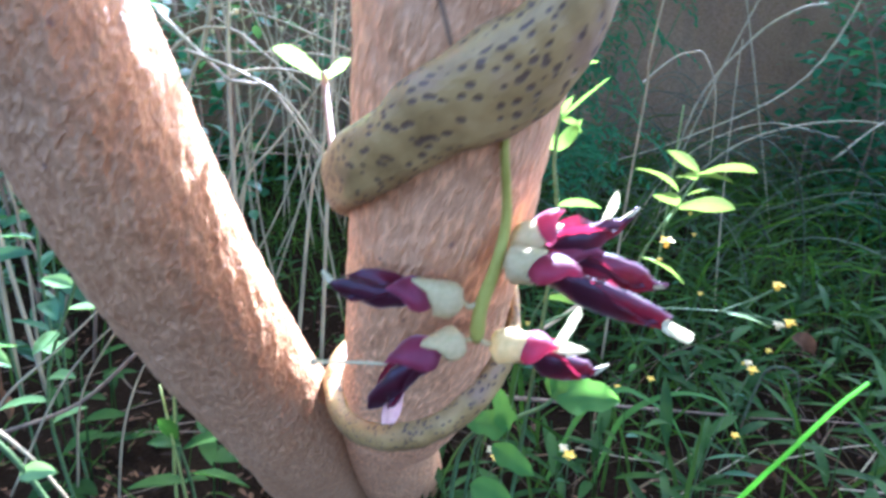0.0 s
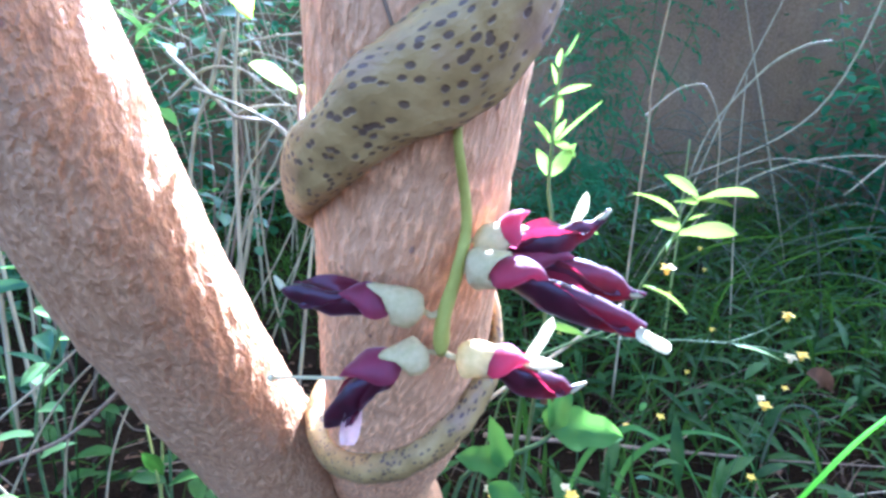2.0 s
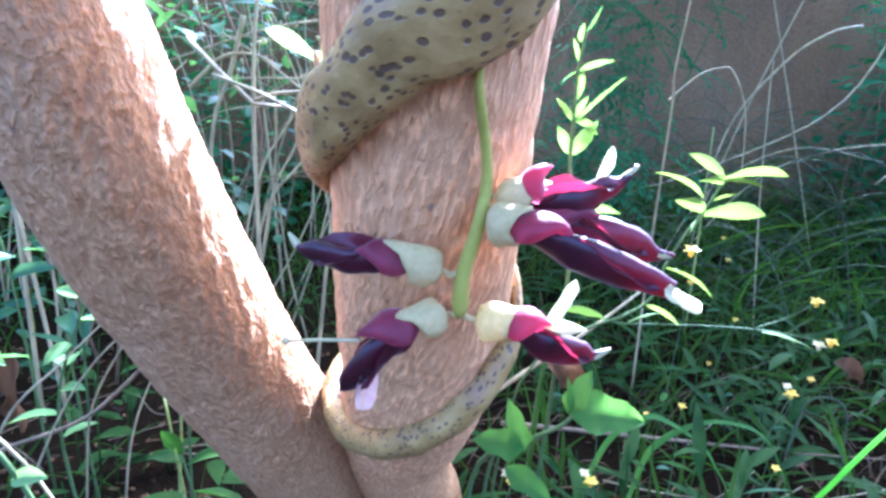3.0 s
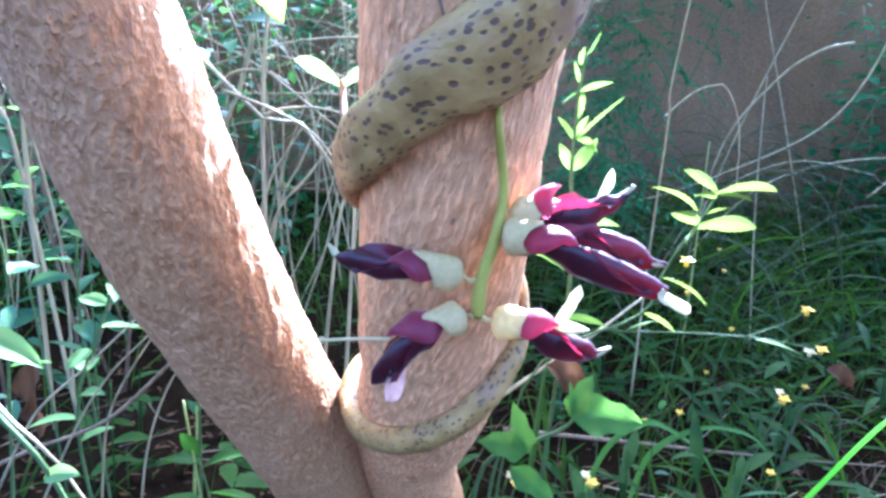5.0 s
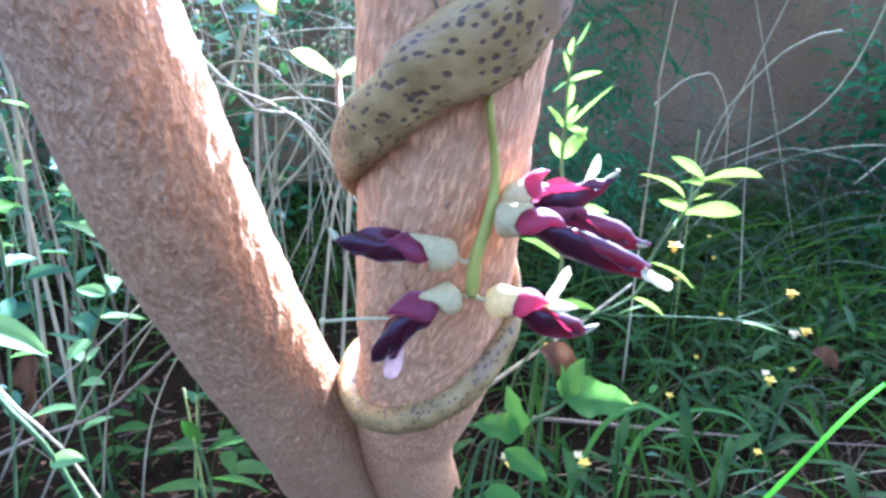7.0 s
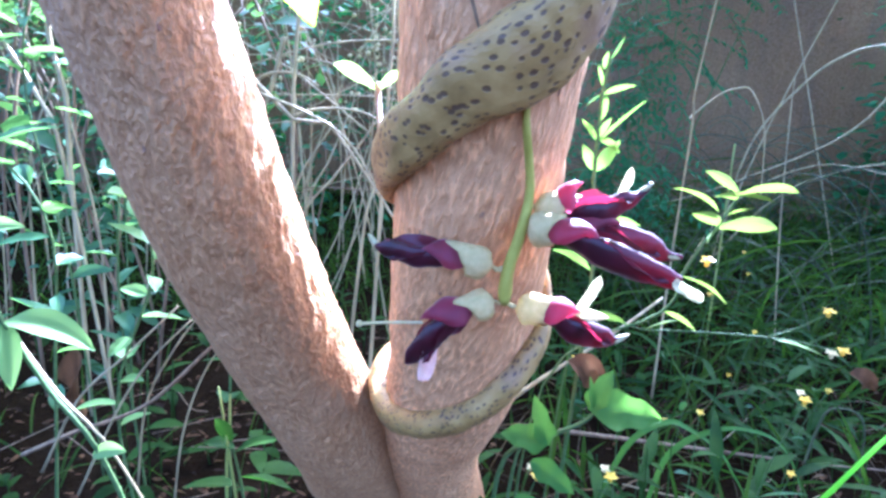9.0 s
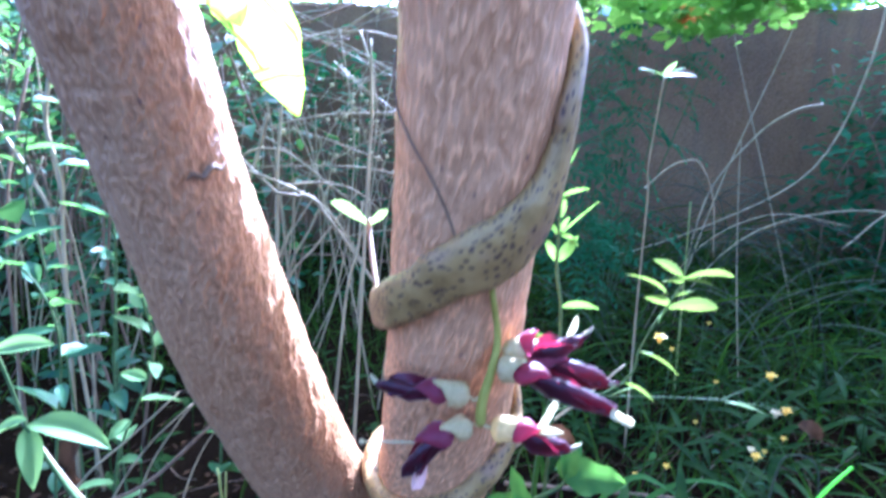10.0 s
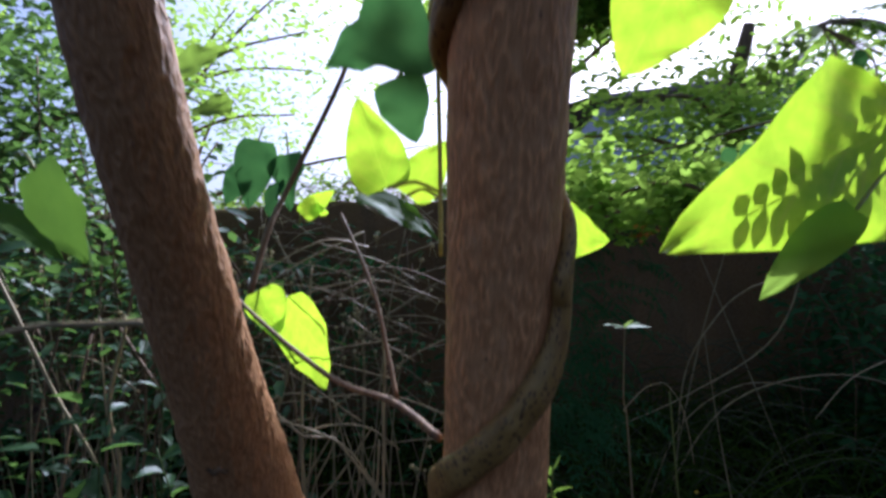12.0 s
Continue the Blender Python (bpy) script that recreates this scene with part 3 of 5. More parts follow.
def ruffle(s, amount, size):
    """Uneven edges and folds on a petal."""
    for i, p in enumerate(s.v):
        q = Vector(p)
        s.v[i] = tuple(q + noise.noise_vector(q * size) * amount)


def flower(v, node, calyx, mouth, middle, tip, hood_tip, size, up=(0, -0.25, 1), pale=None, beak=None, thick=1.0, blunt=0.0022, pale_mat=None, pale_from=None, pale_width=0.0036):
    """One pea-like flower: calyx, hood petal, wings and keel with a beak."""
    s = Shape()
    s.tube(spline([node, (Vector(node) + Vector(calyx)) / 2 + Vector((0, 0, -0.0006)), calyx], 4), [0.0009] * 9, 6)
    bell(s, calyx, Vector(mouth) - Vector(calyx), up, 0.0065 * size, (Vector(mouth) - Vector(calyx)).length * 0.88)
    ruffle(s, 0.0006, 320)
    fl = part("flower", s, CALYX, v, "cream calyx with magenta and dark purple petals")
    h = Shape()
    m = Vector(mouth) - (Vector(mouth) - Vector(calyx)) * 0.25
    hood(h, m, hood_tip, up, 0.0128 * size, curl=1.12)
    ruffle(h, 0.0009, 190)
    part("standard_petal", h, MAGENTA, fl)
    k = Shape()
    line = [m, (Vector(mouth) + Vector(middle)) / 2, middle, Vector(middle) * 0.4 + Vector(tip) * 0.6, tip]
    radii = [0.0026, 0.0042, 0.0050 * thick, 0.0043 * thick, blunt]
    if beak:
        line.append(beak)
        radii.append(0.0007)
    horn(k, line, [r * size for r in radii], 0.55, up)
    ruffle(k, 0.0008, 210)
    part("keel_petal", k, PURPLE, fl)
    d = Vector(tip) - Vector(mouth)
    for sgn in (-1, 1):
        w = Shape()
        side = d.cross(Vector(up)).normalized() * sgn
        w.blade(Vector(mouth) + side * 0.0030 * size, d + Vector((0, 0, 0.05 * d.length * sgn)), side, d.length * (0.93 if sgn > 0 else 0.82), 0.0098 * size * thick, lance, 12, 0.10, -0.35, 6, 0.16, 0.35 * sgn, 3 + sgn)
        ruffle(w, 0.0006, 300)
        part("wing_petal", w, PURPLE, fl)
    if beak:
        q = Shape()
        horn(q, [tip, (Vector(tip) + Vector(beak)) / 2, beak], [0.0016 * size, 0.0013 * size, 0.0004 * size], 0.8, up, 8)
        part("beak", q, CREAM, fl, "pale petal tip")
    if pale:
        q = Shape()
        b, way, ln = leaf_frame(pale_from or middle, pale)
        q.blade(b, way, Vector((0.3, -1, 0.3)), ln, pale_width * size, strap, 10, -0.18, 0.7, 4, 0.1)
        ruffle(q, 0.0006, 260)
        part("pale_petal", q, pale_mat or CREAM, fl)
    return fl


def build_raceme(v):
    s = Shape()
    line = spline([(0.0385, 0.1515, 0.512), (0.0377, 0.152, 0.5039), (0.0413, 0.163, 0.4813), (0.0396, 0.164, 0.4654), (0.0361, 0.166, 0.45), (0.0357, 0.168, 0.4365)], 6)
    s.tube(line, list(np.linspace(0.0009, 0.0025, len(line) - 4)) + [0.0026, 0.0026, 0.0023, 0.0014], 12, 0.03, 60)
    part("flower_stalk", s, PEDUNCLE, v, "yellow-green flower stalk thickening downwards")
    flower(v, (0.0345, 0.166, 0.4508), (0.0300, 0.165, 0.4515), (0.0180, 0.162, 0.4545), (0.0034, 0.160, 0.4545), (-0.0120, 0.163, 0.4570), (0.0045, 0.1590, 0.4560), 1.0, (0, -0.4, 1), beak=(-0.0150, 0.164, 0.4605), blunt=0.0014, thick=0.85)
    f2 = flower(v, (0.0357, 0.168, 0.4375), (0.0315, 0.168, 0.4375), (0.0225, 0.164, 0.4346), (0.0105, 0.161, 0.4250), (0.0010, 0.163, 0.4115), (0.0055, 0.1595, 0.4300), 1.0, (-0.5, -0.6, 0.8), pale=(0.0065, 0.166, 0.4030), blunt=0.0012, pale_mat=PINK, pale_width=0.0062)
    st = Shape()
    st.tube(spline([(0.0060, 0.1650, 0.4278), (-0.008, 0.170, 0.4247), (-0.0200, 0.175, 0.4212)], 4), 0.0006, 6)
    st.ball((-0.0207, 0.1752, 0.4211), 0.0014, 8, 5)
    part("stamen", st, CREAM, f2)
    flower(v, (0.0413, 0.1640, 0.4760), (0.0440, 0.168, 0.4735), (0.0545, 0.168, 0.4735), (0.0669, 0.170, 0.4728), (0.0800, 0.174, 0.4790), (0.0605, 0.168, 0.4830), 0.92, (-0.1, -0.3, 1), pale=(0.0775, 0.176, 0.4885), beak=(0.0850, 0.175, 0.4838), thick=1.05, pale_from=(0.0725, 0.172, 0.4765))
    flower(v, (0.0396, 0.1640, 0.4654), (0.0425, 0.164, 0.4665), (0.0510, 0.160, 0.4672), (0.0671, 0.156, 0.4613), (0.0925, 0.156, 0.4530), (0.0655, 0.1540, 0.4650), 1.02, (0.1, -0.45, 1), pale=(0.1005, 0.155, 0.4472), thick=1.15, blunt=0.0030, pale_from=(0.0900, 0.1535, 0.4535), pale_width=0.0040)
    flower(v, (0.0396, 0.1660, 0.4660), (0.0440, 0.172, 0.4668), (0.0540, 0.174, 0.4668), (0.0760, 0.172, 0.4625), (0.0930, 0.174, 0.4582), (0.0760, 0.171, 0.4665), 1.1, (0.1, -0.3, 1), beak=(0.0985, 0.175, 0.4572), thick=1.2)
    flower(v, (0.0357, 0.168, 0.4380), (0.0405, 0.168, 0.4360), (0.0512, 0.170, 0.4343), (0.0632, 0.172, 0.4270), (0.0790, 0.177, 0.4222), (0.0640, 0.1675, 0.4345), 1.0, (0.1, -0.45, 1), pale=(0.0718, 0.178, 0.4465), beak=(0.0845, 0.178, 0.4250), pale_from=(0.0610, 0.170, 0.4325), thick=1.2, pale_width=0.0042)
    loose = Shape()
    loose.blade((0.056, 0.172, 0.433), (0.018, 0.0, 0.001), (0, -1, 0.4), 0.019, 0.0055, lance, 8, 0.1, 0.5, 4, 0.1)
    part("pale_petal", loose, CREAM, v)


def build_vine_foliage(v):
    # large thin leaves against the light
    vine_leaf(v, (0.345, 0.205, 0.873), (0.1446, 0.14, 0.7866), (-0.05, -1, -0.25), 0.135, 0.04, stalk=(0.38, 0.24, 0.92), seed=1, profile=deltoid)
    vine_leaf(v, (0.275, 0.160, 0.806), (0.1989, 0.146, 0.7567), (0.5, -0.5, 0.6), 0.030, 0.2, BUSH, (0.36, 0.22, 0.85), 2, pointed)
    vine_leaf(v, (0.185, 0.165, 0.985), (0.128, 0.16, 0.905), (-0.2, -1, -0.2), 0.080, 0.2, stalk=(0.22, 0.18, 1.03), seed=3)
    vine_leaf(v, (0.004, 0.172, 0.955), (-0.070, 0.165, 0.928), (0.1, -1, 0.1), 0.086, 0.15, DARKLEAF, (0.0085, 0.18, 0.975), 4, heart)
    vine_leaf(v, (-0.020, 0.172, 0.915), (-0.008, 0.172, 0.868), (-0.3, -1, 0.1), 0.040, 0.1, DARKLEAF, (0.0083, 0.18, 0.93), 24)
    vine_leaf(v, (-0.030, 0.174, 0.838), (-0.0495, 0.172, 0.9015), (-0.3, 0.9, 0.2), 0.044, -0.1, stalk=(0.0063, 0.19, 0.835), seed=5)
    vine_leaf(v, (-0.019, 0.195, 0.835), (0.012, 0.199, 0.874), (0.2, 0.9, 0.2), 0.036, -0.1, stalk=(0.0063, 0.19, 0.83), seed=6)
    vine_leaf(v, (-0.0625, 0.25, 0.847), (0.006, 0.23, 0.811), (0.1, -0.5, 0.8), 0.034, 0.3, SOFT, (-0.08, 0.26, 0.855), 7)
    q = Shape()
    q.tube(spline([(0.0088, 0.18, 1.02), (0.0085, 0.18, 0.964), (0.0083, 0.18, 0.923), (0.0063, 0.19, 0.852), (0.004, 0.19, 0.79)], 6), 0.0017, 8, 0.08, 120)
    part("side_shoot", q, STALK, v, "slender green shoot")
    vine_leaf(v, (0.120, 0.44, 0.825), (0.172, 0.38, 0.812), (-0.1, -1, -0.3), 0.068, 0.3, stalk=(0.09, 0.45, 0.84), seed=8)
    vine_leaf(v, (0.10, 0.46, 0.80), (0.132, 0.45, 0.765), (0.2, -1, -0.2), 0.045, 0.2, stalk=(0.09, 0.45, 0.84), seed=18)
    vine_leaf(v, (-0.262, 0.67, 0.752), (-0.212, 0.70, 0.600), (-0.3, -0.9, -0.1), 0.098, 0.05, stalk=(-0.29, 0.62, 0.715), seed=9)
    vine_leaf(v, (-0.285, 0.61, 0.765), (-0.262, 0.63, 0.700), (0.5, -0.9, -0.1), 0.062, 0.1, stalk=(-0.29, 0.62, 0.715), seed=10)
    vine_leaf(v, (-0.295, 0.62, 0.715), (-0.235, 0.64, 0.655), (0.2, 0.1, 1), 0.05, 0.2, stalk=(-0.29, 0.62, 0.715), seed=11)
    vine_leaf(v, (-0.2873, 0.18, 0.8658), (-0.2432, 0.178, 0.7954), (-0.5, -0.75, 0.3), 0.050, 0.1, SOFT, (-0.31, 0.19, 0.88), 12)
    vine_leaf(v, (-0.335, 0.19, 0.845), (-0.262, 0.18, 0.806), (0.3, -0.6, 0.7), 0.022, 0.3, SOFT, (-0.36, 0.19, 0.85), 13)
    vine_leaf(v, (-0.290, 0.40, 1.02), (-0.238, 0.40, 1.045), (0.1, -0.8, 0.6), 0.06, 0.3, BUSH, (-0.32, 0.42, 1.02), 14)
    vine_leaf(v, (-0.275, 0.42, 0.985), (-0.235, 0.41, 0.972), (0.2, -0.8, 0.6), 0.05, 0.3, BUSH, (-0.32, 0.42, 1.0), 15)
    vine_leaf(v, (-0.275, 0.60, 0.985), (-0.295, 0.60, 0.885), (0.4, -0.8, 0.3), 0.060, 0.1, DARKLEAF, (-0.27, 0.62, 1.01), 16)
    vine_leaf(v, (-0.235, 0.61, 0.965), (-0.232, 0.60, 0.878), (-0.3, -0.8, 0.3), 0.062, 0.1, DARKLEAF, (-0.24, 0.62, 1.0), 17, heart)
    vine_leaf(v, (-0.300, 0.62, 0.950), (-0.330, 0.60, 0.895), (0.2, -0.8, 0.4), 0.048, 0.2, DARKLEAF, (-0.29, 0.62, 0.97), 20)
    vine_leaf(v, (-0.255, 0.62, 0.925), (-0.262, 0.59, 0.872), (-0.5, -0.7, 0.4), 0.044, 0.2, DARKLEAF, (-0.25, 0.62, 0.95), 21)
    vine_leaf(v, (-0.2026, 0.56, 0.866), (-0.158, 0.56, 0.9007), (0.2, 0.6, 0.6), 0.032, 0.1, BIGLEAF, (-0.21, 0.57, 0.855), 19)
    vine_leaf(v, (-0.190, 0.57, 0.875), (-0.165, 0.56, 0.872), (0.2, 0.6, 0.6), 0.024, 0.3, BIGLEAF, (-0.21, 0.57, 0.86), 22)
    # side shoots
    for pts, r in (([(0.002, 0.112, 0.683), (-0.03, 0.155, 0.695), (-0.09, 0.225, 0.702), (-0.2, 0.36, 0.745), (-0.3, 0.5, 0.79)], 0.0025),
                   ([(-0.028, 0.158, 0.697), (-0.036, 0.18, 0.725), (-0.05, 0.21, 0.77), (-0.08, 0.25, 0.83)], 0.0018),
                   ([(-0.225, 0.42, 0.765), (-0.215, 0.46, 0.84), (-0.20, 0.5, 0.90), (-0.13, 0.5, 1.03), (-0.08, 0.5, 1.15)], 0.004)):
        s = Shape()
        c = spline(pts, 6)
        s.tube(c, list(np.linspace(r, r * 0.75, len(c))), 8, 0.15, 90)
        part("side_shoot", s, TWIG, v, "bare grey-brown side shoot")
    # young shoot with two pale leaves
    s = Shape()
    s.tube(spline([(-0.016, 0.205, 0.470), (-0.026, 0.235, 0.490), (-0.034, 0.262, 0.508), (-0.036, 0.269, 0.517)], 5), 0.0016, 8, 0.1, 200)
    part("young_shoot", s, TWIG, v, "reddish young shoot")
    for tip, up, w, bow in (((-0.0605, 0.276, 0.5248), (0.1, 0.8, 0.45), 0.0078, 0.007), ((-0.0245, 0.266, 0.5228), (-0.2, 0.8, 0.4), 0.0048, 0.001)):
        q = Shape()
        b, way, ln = leaf_frame((-0.0356, 0.267, 0.5140), tip)
        q.blade(b, way + Vector((0, 0, bow)), up, ln * 1.08, w, spoon, 12, bow * 62, 0.22, 6, 0.05)
        part("leaf", q, SUNLIT, v, "pale young leaf")


# ---- herbs and weeds near the tree ----
def herb(name, label, category, stems, leaves, material, group="", heads=(), face=(0.1, 0.3, 0.9)):
    """A plant of stems and separate leaves. stems: (points, radius); leaves: (base, tip, width, profile, droop)."""
    base = Vector(stems[0][0][0])
    t = thing(name, label, category, (base.x, base.y, ground_z(base.x, base.y)), group)
    for pts, r in stems:
        s = Shape()
        if pts[0][2] < 0.06:
            pts = [(pts[0][0], pts[0][1], ground_z(pts[0][0], pts[0][1]) - 0.008)] + pts[1:]
        c = spline(pts, 5)
        s.tube(c, list(np.linspace(r, r * 0.6, len(c))), 6, 0.08, 150)
        part("stem", s, WEEDSTEM, t)
    vary = random.Random(int(base.x * 1000) + len(leaves))
    for i, (b, tip, w, prof, droop) in enumerate(leaves):
        s = Shape()
        bb, way, ln = leaf_frame(b, tip)
        turn = Vector((vary.uniform(-0.5, 0.5), vary.uniform(-0.8, 0.1), vary.uniform(-0.25, 0.35)))
        s.blade(bb, way + Vector((0, 0, ln * 0.3 * droop)), Vector(face) + turn, ln * 1.04, w, prof, 14 if prof in (lobed, toothed) else 9, droop * 0.9, 0.42, 4, 0.22 if prof is lobed else 0.10, 0, i)
        part("leaf", s, material, t)
    for c, r, mat in heads:
        s = Shape()
        s.ball(Vector(c) + Vector((0, 0, -r * 0.4)), r * 0.55, 8, 5, (1, 1, 1.3))
        for k in range(7):
            an = k * 2 * math.pi / 7 + c[0] * 60
            s.blade(c, (math.cos(an), math.sin(an), 0.55 + 0.4 * math.sin(an * 3)), (0, -0.2, 1), r * 1.7, r * 1.2, ovate, 4, 0.5, 0.3, 2)
        part("flower", s, mat, t)
    return t


def build_herbs():
    g = "leafy weeds"
    herb("weed", "slim weed with pale green oval leaves in whorls", "weed",
         [([(0.06, 0.47, 0.02), (0.085, 0.46, 0.262), (0.1771, 0.45, 0.344), (0.1906, 0.45, 0.3794), (0.2035, 0.45, 0.4078), (0.214, 0.45, 0.4256), (0.2244, 0.45, 0.4479)], 0.0014)],
         [((0.2121, 0.45, 0.435), (0.1735, 0.445, 0.4561), 0.0104, lance, 0.7), ((0.225, 0.45, 0.4524), (0.1957, 0.445, 0.4706), 0.0084, lance, 0.7), ((0.2248, 0.45, 0.4457), (0.204, 0.44, 0.4499), 0.0118, ovate, 0.4),
          ((0.2249, 0.45, 0.4502), (0.267, 0.445, 0.458), 0.0109, spoon, 0.6), ((0.2249, 0.45, 0.4490), (0.250, 0.44, 0.4475), 0.0118, lance, 0.4), ((0.2145, 0.45, 0.4224), (0.2562, 0.445, 0.4273), 0.0123, spoon, 0.5),
          ((0.2135, 0.45, 0.4232), (0.1886, 0.44, 0.4346), 0.0148, ovate, 0.4), ((0.2182, 0.45, 0.4327), (0.2341, 0.44, 0.4418), 0.0079, lance, 0.2), ((0.2145, 0.45, 0.4224), (0.2010, 0.435, 0.4110), 0.0109, ovate, 0.4),
          ((0.190, 0.45, 0.378), (0.226, 0.44, 0.362), 0.0109, lance, 0.8), ((0.178, 0.45, 0.346), (0.205, 0.44, 0.335), 0.0079, lance, 0.5)], PALE, g, [((0.207, 0.444, 0.394), 0.0042, YELLOW)], (0.1, 0.75, 0.35))
    lower = [((0.112, 0.44, 0.42), (0.145, 0.43, 0.425), 0.0101, lance, 0.6), ((0.112, 0.44, 0.38), (0.08, 0.43, 0.40), 0.0095, lance, 0.5), ((0.112, 0.44, 0.34), (0.145, 0.43, 0.34), 0.0101, lance, 0.5),
             ((0.1066, 0.44, 0.4631), (0.1219, 0.434, 0.4889), 0.0109, lance, 0.1), ((0.1066, 0.44, 0.4630), (0.0948, 0.434, 0.4841), 0.0087, lance, 0.2)]
    herb("weed", "upright weed with toothed bright green leaves and a pale bud", "weed",
         [([(0.10, 0.46, 0.02), (0.112, 0.44, 0.30), (0.1133, 0.44, 0.41), (0.1068, 0.44, 0.4544), (0.1062, 0.44, 0.4889), (0.1059, 0.44, 0.5221), (0.109, 0.44, 0.5504)], 0.0022)],
         [((0.1083, 0.44, 0.5496), (0.1176, 0.438, 0.5672), 0.0046, ovate, 0.0), ((0.1057, 0.44, 0.5431), (0.1063, 0.436, 0.5556), 0.0053, ovate, 0.0), ((0.1052, 0.44, 0.5301), (0.1000, 0.436, 0.545), 0.0041, lance, 0.1),
          ((0.1058, 0.44, 0.5233), (0.1290, 0.436, 0.532), 0.0055, toothed, 0.3), ((0.1054, 0.44, 0.5233), (0.0936, 0.436, 0.5142), 0.0059, toothed, 0.3), ((0.1070, 0.44, 0.5037), (0.1089, 0.436, 0.5243), 0.0064, toothed, 0.0),
          ((0.1062, 0.44, 0.4861), (0.1380, 0.434, 0.5197), 0.0072, toothed, 0.0), ((0.1062, 0.44, 0.4890), (0.1231, 0.432, 0.4804), 0.0079, lance, 0.9), ((0.1058, 0.44, 0.4872), (0.0920, 0.436, 0.5039), 0.0064, toothed, 0.2),
          ((0.1064, 0.44, 0.4900), (0.1136, 0.434, 0.5057), 0.0059, toothed, 0.1)] + lower, YOUNG, g, (), (0.1, 0.75, 0.35))
    herb("broad_leaved_weed", "low weed with broad lobed soft green leaves", "weed",
         [([(0.045, 0.43, 0.03), (0.048, 0.42, 0.19), (0.085, 0.41, 0.235), (0.1135, 0.40, 0.2608), (0.124, 0.40, 0.274)], 0.0024), ([(0.05, 0.43, 0.05), (0.06, 0.41, 0.2), (0.075, 0.40, 0.245)], 0.0018)],
         [((0.1185, 0.40, 0.274), (0.1760, 0.405, 0.268), 0.034, lobed, 0.25), ((0.118, 0.40, 0.272), (0.1325, 0.405, 0.306), 0.020, lobed, 0.2), ((0.1205, 0.40, 0.2699), (0.1142, 0.396, 0.3029), 0.0075, lance, 0.0),
          ((0.0865, 0.40, 0.2358), (0.0720, 0.395, 0.2825), 0.019, lobed, 0.1), ((0.0865, 0.40, 0.240), (0.0480, 0.395, 0.2471), 0.026, lobed, 0.3), ((0.075, 0.40, 0.22), (0.110, 0.385, 0.205), 0.022, lobed, 0.5), ((0.06, 0.41, 0.17), (0.10, 0.39, 0.165), 0.024, ovate, 0.5)], SOFT, g, (), (0.1, -0.55, 0.75))
    herb("sunlit_weed", "leaning weed with pale sunlit pointed leaves", "weed",
         [([(-0.17, 0.30, 0.02), (-0.22, 0.29, 0.235), (-0.262, 0.286, 0.312), (-0.2850, 0.284, 0.3570), (-0.2930, 0.284, 0.385), (-0.305, 0.275, 0.45), (-0.31, 0.27, 0.49)], 0.002)],
         [((-0.2850, 0.284, 0.3570), (-0.2235, 0.286, 0.3467), 0.0210, lance, 1.0), ((-0.285, 0.284, 0.356), (-0.272, 0.27, 0.318), 0.016, ovate, 0.5),
          ((-0.262, 0.26, 0.375), (-0.29, 0.255, 0.36), 0.014, lance, 0.5), ((-0.285, 0.262, 0.42), (-0.24, 0.26, 0.43), 0.014, lance, 0.4), ((-0.285, 0.262, 0.42), (-0.33, 0.26, 0.41), 0.014, lance, 0.4),
          ((-0.30, 0.265, 0.45), (-0.275, 0.27, 0.48), 0.012, lance, 0.2), ((-0.31, 0.27, 0.48), (-0.345, 0.27, 0.47), 0.012, lance, 0.4), ((-0.31, 0.27, 0.49), (-0.305, 0.27, 0.525), 0.01, lance, 0.1), ((-0.235, 0.288, 0.262), (-0.205, 0.28, 0.275), 0.012, lance, 0.5)], SUNLIT, g, (), (0.1, -0.1, 1.0))
    # wiry stems with small heads
    herb("wildflower", "wiry stem with small white and yellow flower heads", "wildflower",
         [([(0.10, 0.52, 0.02), (0.115, 0.50, 0.296), (0.1803, 0.50, 0.309), (0.2929, 0.50, 0.312), (0.3627, 0.50, 0.3034)], 0.0009), ([(0.2929, 0.50, 0.312), (0.3208, 0.50, 0.3252), (0.3428, 0.50, 0.3405)], 0.0008)],
         [((0.30, 0.50, 0.310), (0.345, 0.495, 0.300), 0.008, lance, 0.3), ((0.18, 0.50, 0.309), (0.21, 0.495, 0.325), 0.006, lance, 0.3)], PALE, "wildflowers",
         [((0.3428, 0.50, 0.3405), 0.0042, YELLOW), ((0.3627, 0.50, 0.3034), 0.004, YELLOW), ((0.353, 0.50, 0.300), 0.004, CREAM)])
    for tip in ((0.1467, 0.42, 0.1981), (0.0829, 0.42, 0.1918), (0.3387, 0.50, 0.250)):
        x, y, z = tip
        herb("wildflower", "small yellow wildflower on a thin stem", "wildflower", [([(x - 0.02, y + 0.03, 0.02), (x - 0.015, y + 0.015, z * 0.6), tip], 0.0008)],
             [((x - 0.016, y + 0.02, z * 0.5), (x + 0.02, y, z * 0.6), 0.008, lance, 0.4)], HERB, "wildflowers", [(tip, 0.0040, YELLOW), ((x - 0.006, y, z + 0.008), 0.003, CREAM)])
    for k in range(14):
        x, y = rng.uniform(0.12, 0.75), rng.uniform(0.5, 1.1)
        h = rng.uniform(0.08, 0.28)
        z = ground_z(x, y)
        lean = (rng.uniform(-0.04, 0.04), rng.uniform(-0.03, 0.03))
